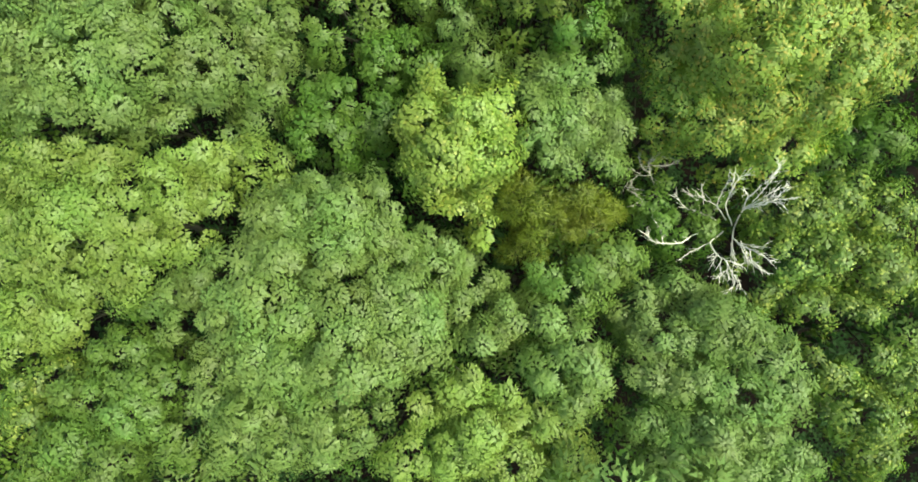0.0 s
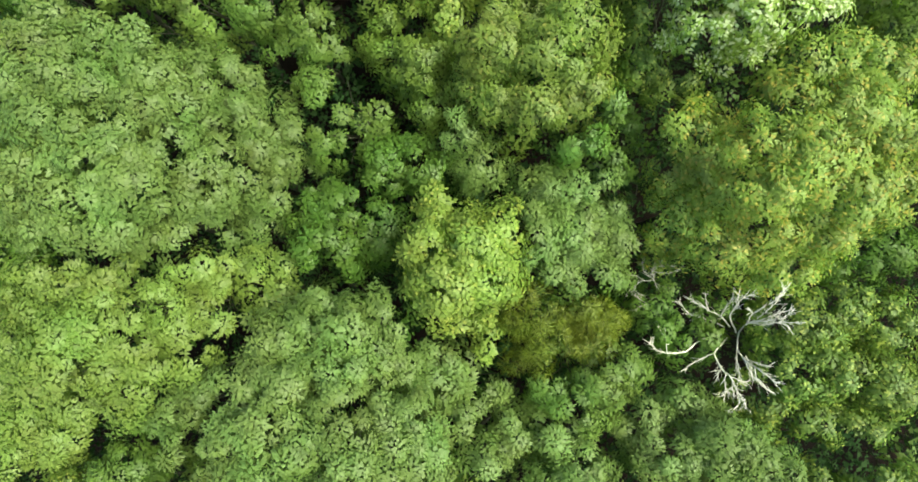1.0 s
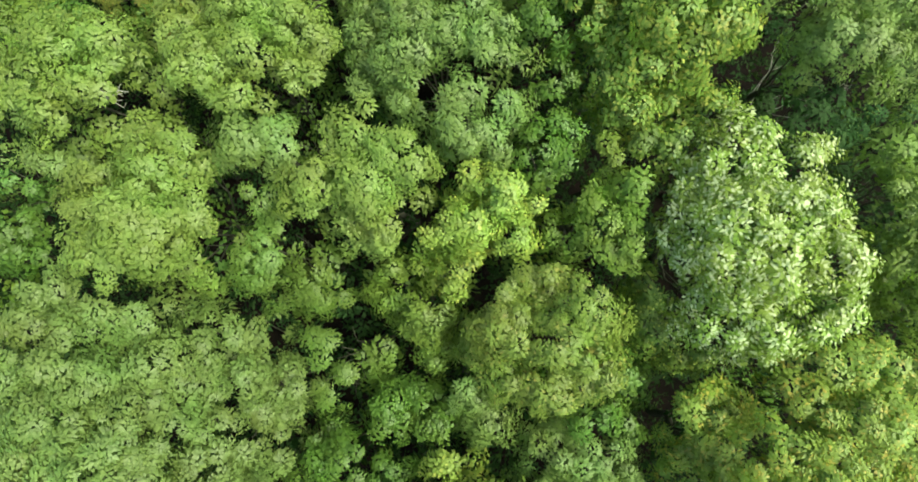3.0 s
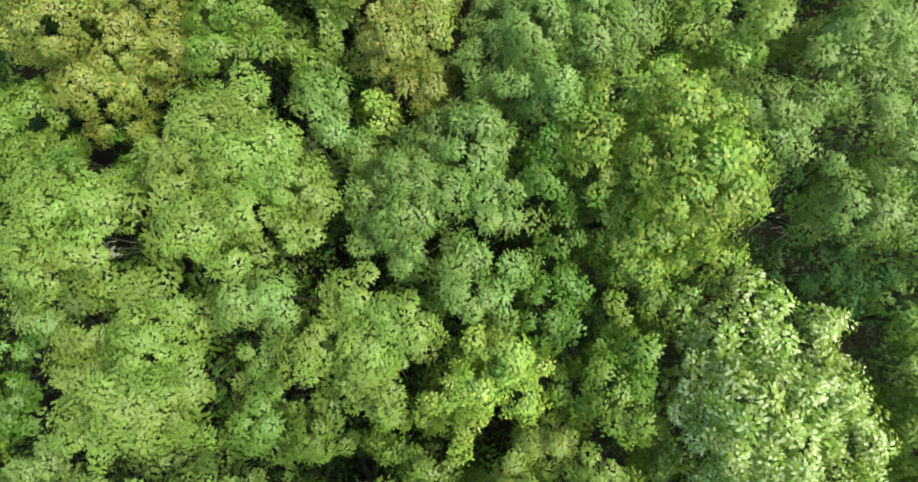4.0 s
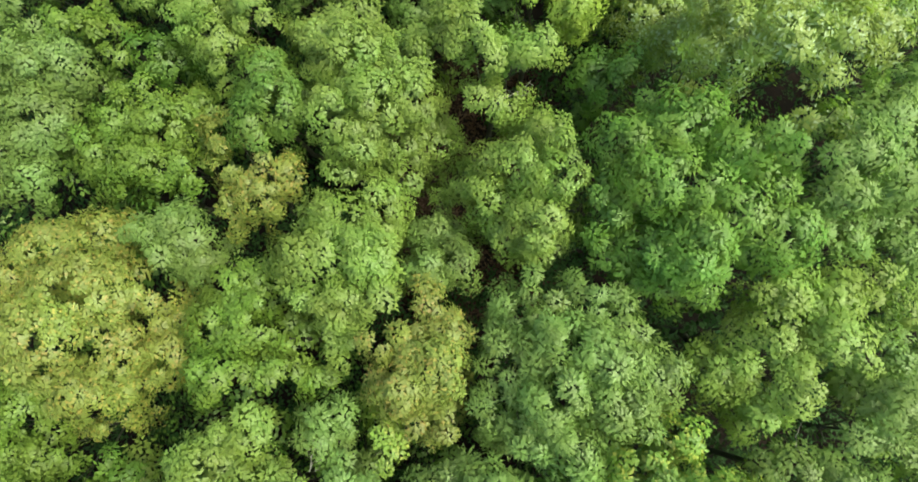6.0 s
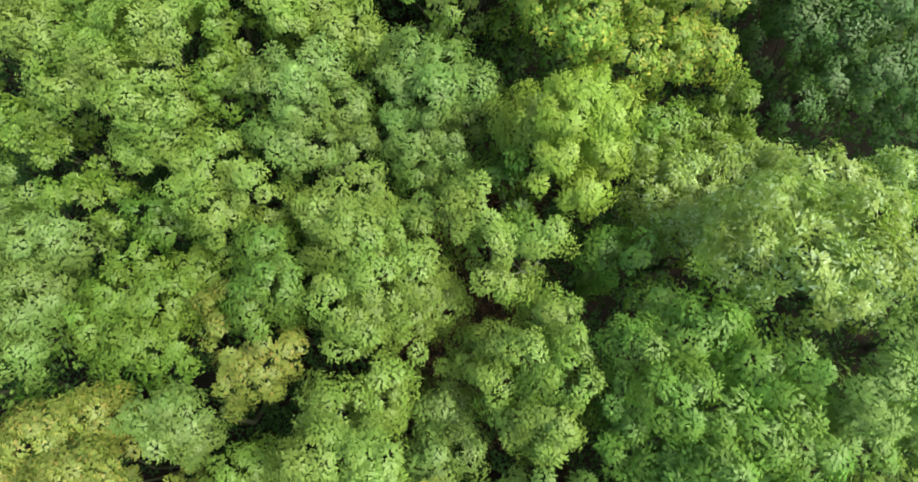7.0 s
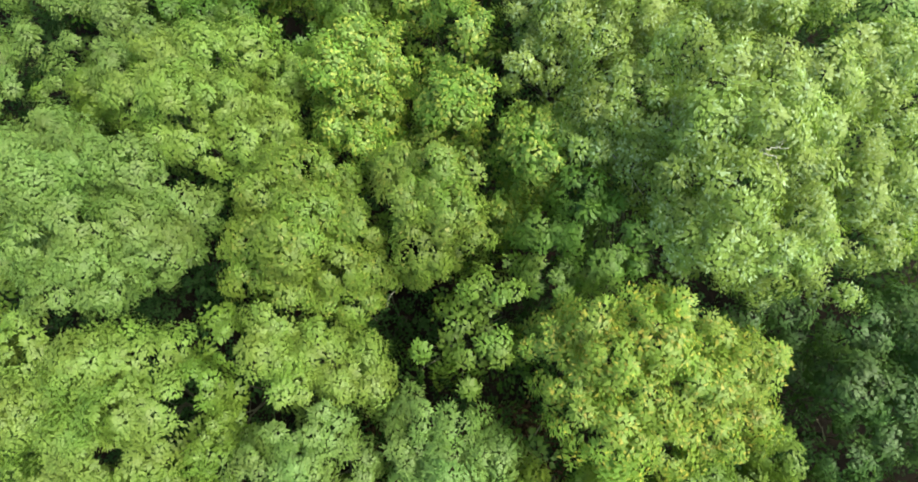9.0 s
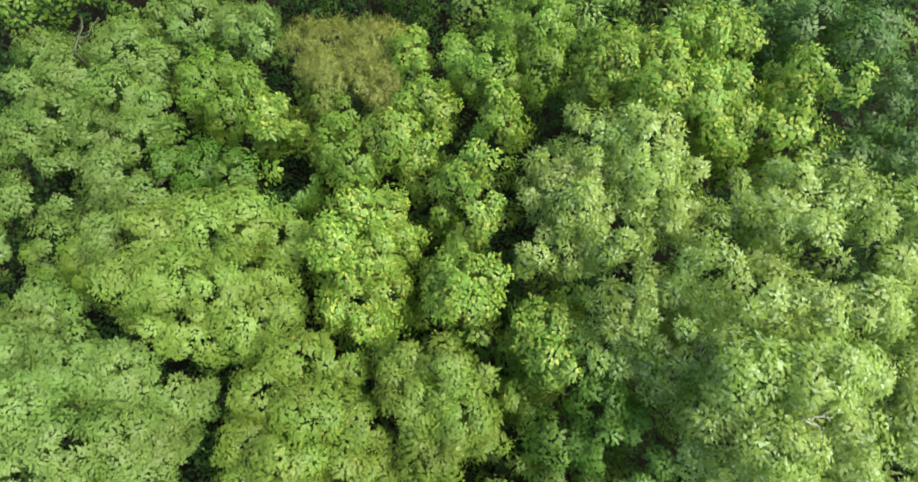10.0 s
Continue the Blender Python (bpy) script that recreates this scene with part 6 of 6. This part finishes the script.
bough(snag, [(-0.64, 0.77, 7.1), (-0.36, 0.70, 7.1), (0.02, 0.80, 7.1)], 0.013, GREYWOOD)
bough(snag, [(-0.51, 0.56, 6.8), (-0.81, 0.58, 6.9), (-1.07, 0.39, 6.8), (-0.94, 0.28, 6.6), (-0.67, 0.08, 6.5)], 0.013, GREYWOOD)
bough(snag, [(-0.51, 0.56, 6.8), (-0.38, 0.39, 6.9)], 0.013, GREYWOOD)
bough(snag, [(-0.29, 0.22, 6.3), (-0.63, 0.08, 6.5), (-0.90, -0.07, 6.6)], 0.013, GREYWOOD)
bough(snag, [(-0.75, 0.58, 6.9), (-0.95, 0.68, 7.0), (-1.17, 0.74, 7.0)], 0.013, GREYWOOD)
bough(snag, [(-0.85, 0.55, 6.8), (-0.95, 0.39, 6.8), (-0.83, 0.25, 6.8)], 0.013, GREYWOOD)
bough(snag, [(-0.64, 0.77, 7.1), (-0.44, 0.90, 7.2), (-0.13, 0.86, 7.2)], 0.013, GREYWOOD)
bough(snag, [(-0.51, 0.56, 6.8), (-0.76, 0.73, 7.0), (-0.84, 0.97, 7.1)], 0.013, GREYWOOD)
# end of dead trees

grow_wood()

# undergrowth in the gaps and the wood around
ALL_LOBES = np.array([l for _, ls, _ in TREES for l in ls])
rng = np.random.default_rng(5)


def dome(kind, label, wide, top, count, density, grow, seed):
    """A free-standing crown of lobes on a dome, set aside as a pattern to copy."""
    r = np.random.default_rng(seed)
    lobes = []
    for k in range(count):
        d = wide * 0.8 * math.sqrt((k + 0.5) / count)
        a = k * 2.4 + r.uniform(-0.3, 0.3)
        lobes.append((d * math.cos(a), d * math.sin(a), top - 0.55 * d * d / wide + r.uniform(-0.25, 0.25), r.uniform(0.24, 0.34) * wide))
    root = tree(kind, 0, 0, label, lobes, density, grow, 2, 0)
    grow_tree(root, *TREES.pop()[2])
    return root


def spread(patterns, spots):
    """Copies of the patterns at the spots; the patterns themselves take the first ones."""
    for n, (x, y, s) in enumerate(spots):
        m = pose(x, y, 0, 0, 0, rng.uniform(0, 360))
        ob = patterns[n] if n < len(patterns) else copy_thing(patterns[n % len(patterns)], m)
        if n < len(patterns):
            ob.matrix_basis = m
        ob.scale = (s, s, s)


def bare_floor(x, y):
    """The open strip of brown forest floor."""
    return -1.6 < x < 2.6 and 16.8 < y < 23.6


spots = []
for _ in range(6000):
    x, y = rng.uniform(-14, 14), rng.uniform(-7, 43)
    if bare_floor(x, y) or any((x - a) ** 2 + (y - b) ** 2 < 1.95 ** 2 for a, b, _ in spots):
        continue
    spots.append((x, y, rng.uniform(0.8, 1.3)))
# all but the hazel carry the shade of the gaps in their colour
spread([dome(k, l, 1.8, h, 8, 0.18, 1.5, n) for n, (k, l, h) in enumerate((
    ("brush", "bramble bush on the forest floor, gap shade in its colour", 4.0),
    ("brush", "low thicket bush on the forest floor, coloured dark as shade", 2.9),
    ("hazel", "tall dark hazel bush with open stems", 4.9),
    ("brush", "green thicket bush with shade in its leaf colour", 3.6)))], spots)

near, far = [], []
for _ in range(24000):
    x, y = rng.uniform(-24, 24), rng.uniform(-17, 54)
    if np.min(np.hypot(ALL_LOBES[:, 0] - x, ALL_LOBES[:, 1] - y) - ALL_LOBES[:, 3]) < 1.15:
        continue
    if any((x - a) ** 2 + (y - b) ** 2 < 2.9 ** 2 for a, b, _ in near + far):
        continue
    inner = abs(x) < 15.5 and -9 < y < 46
    (near if inner else far).append((x, y, rng.uniform(0.8, 1.05)))
spread([dome(k, l, 2.2, h, 13, 0.20, 2.0, 20 + n) for n, (k, l, h) in enumerate((
    ("oak", "mid-green oak at the edge of the flown strip", 8.9),
    ("leafy", "dark green hornbeam at the edge of the flown strip", 8.2),
    ("sage", "grey-green oak at the edge of the flown strip", 9.2)))], near)
spread([dome(k, l, 2.7, h, 12, 0.056, 3.2, 30 + n) for n, (k, l, h) in enumerate((
    ("oak", "mid-green oak in the wood around", 8.8),
    ("fresh", "light green oak in the wood around", 9.2),
    ("sage", "grey-green oak in the wood around", 9.4),
    ("leafy", "green hornbeam in the wood around", 8.4)))], far)


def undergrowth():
    """A closed layer of leaves under the crowns, with hollows; shade is in their colour."""
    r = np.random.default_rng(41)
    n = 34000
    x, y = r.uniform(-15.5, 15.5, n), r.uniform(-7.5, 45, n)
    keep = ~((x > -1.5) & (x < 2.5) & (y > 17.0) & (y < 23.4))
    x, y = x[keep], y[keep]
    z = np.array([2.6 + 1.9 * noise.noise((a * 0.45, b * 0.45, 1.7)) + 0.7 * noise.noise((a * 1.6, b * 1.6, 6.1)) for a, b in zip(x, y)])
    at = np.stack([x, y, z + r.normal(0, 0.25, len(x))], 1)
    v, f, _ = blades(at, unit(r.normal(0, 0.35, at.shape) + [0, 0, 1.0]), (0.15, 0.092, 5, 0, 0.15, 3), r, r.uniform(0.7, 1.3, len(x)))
    tagged(linked("undergrowth", v, f, LEAF["brush"]), "green leafy undergrowth below the tree crowns, shade in its colour", "undergrowth", kind="stuff")


undergrowth()


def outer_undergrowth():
    """Low bushy leaves on the floor of the wood around, coloured dark as shade."""
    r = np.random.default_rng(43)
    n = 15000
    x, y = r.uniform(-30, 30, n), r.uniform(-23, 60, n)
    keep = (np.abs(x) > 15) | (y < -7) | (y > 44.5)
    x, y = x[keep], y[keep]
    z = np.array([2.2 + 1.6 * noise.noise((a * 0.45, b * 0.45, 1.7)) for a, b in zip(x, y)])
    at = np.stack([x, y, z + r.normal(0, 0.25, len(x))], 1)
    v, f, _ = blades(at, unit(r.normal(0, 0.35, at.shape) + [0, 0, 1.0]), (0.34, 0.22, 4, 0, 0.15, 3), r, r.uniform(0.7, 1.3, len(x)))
    tagged(linked("outer_undergrowth", v, f, LEAF["brush"]), "green undergrowth of the wood around, shade in its colour", "undergrowth", kind="stuff")


outer_undergrowth()


def litter():
    """Fallen leaves on the open strip of forest floor."""
    r = np.random.default_rng(77)
    n = 5000
    x, y = r.uniform(-2.6, 3.6, n), r.uniform(15.5, 24.5, n)
    z = np.array([0.25 * noise.noise((a * 0.12, b * 0.12, 3.0)) + 0.05 * noise.noise((a * 0.7, b * 0.7, 8.0)) for a, b in zip(x, y)]) + 0.05
    v, f, _ = blades(np.stack([x, y, z], 1), unit(r.normal(0, 0.35, (n, 3)) + [0, 0, 1.0]), (0.13, 0.07, 3, 0, 0.1, 4), r, np.ones(n))
    tagged(linked("fallen_leaves", v, f, FALLEN), "dry brown fallen leaves on the forest floor", "fallen leaves", kind="stuff")


litter()
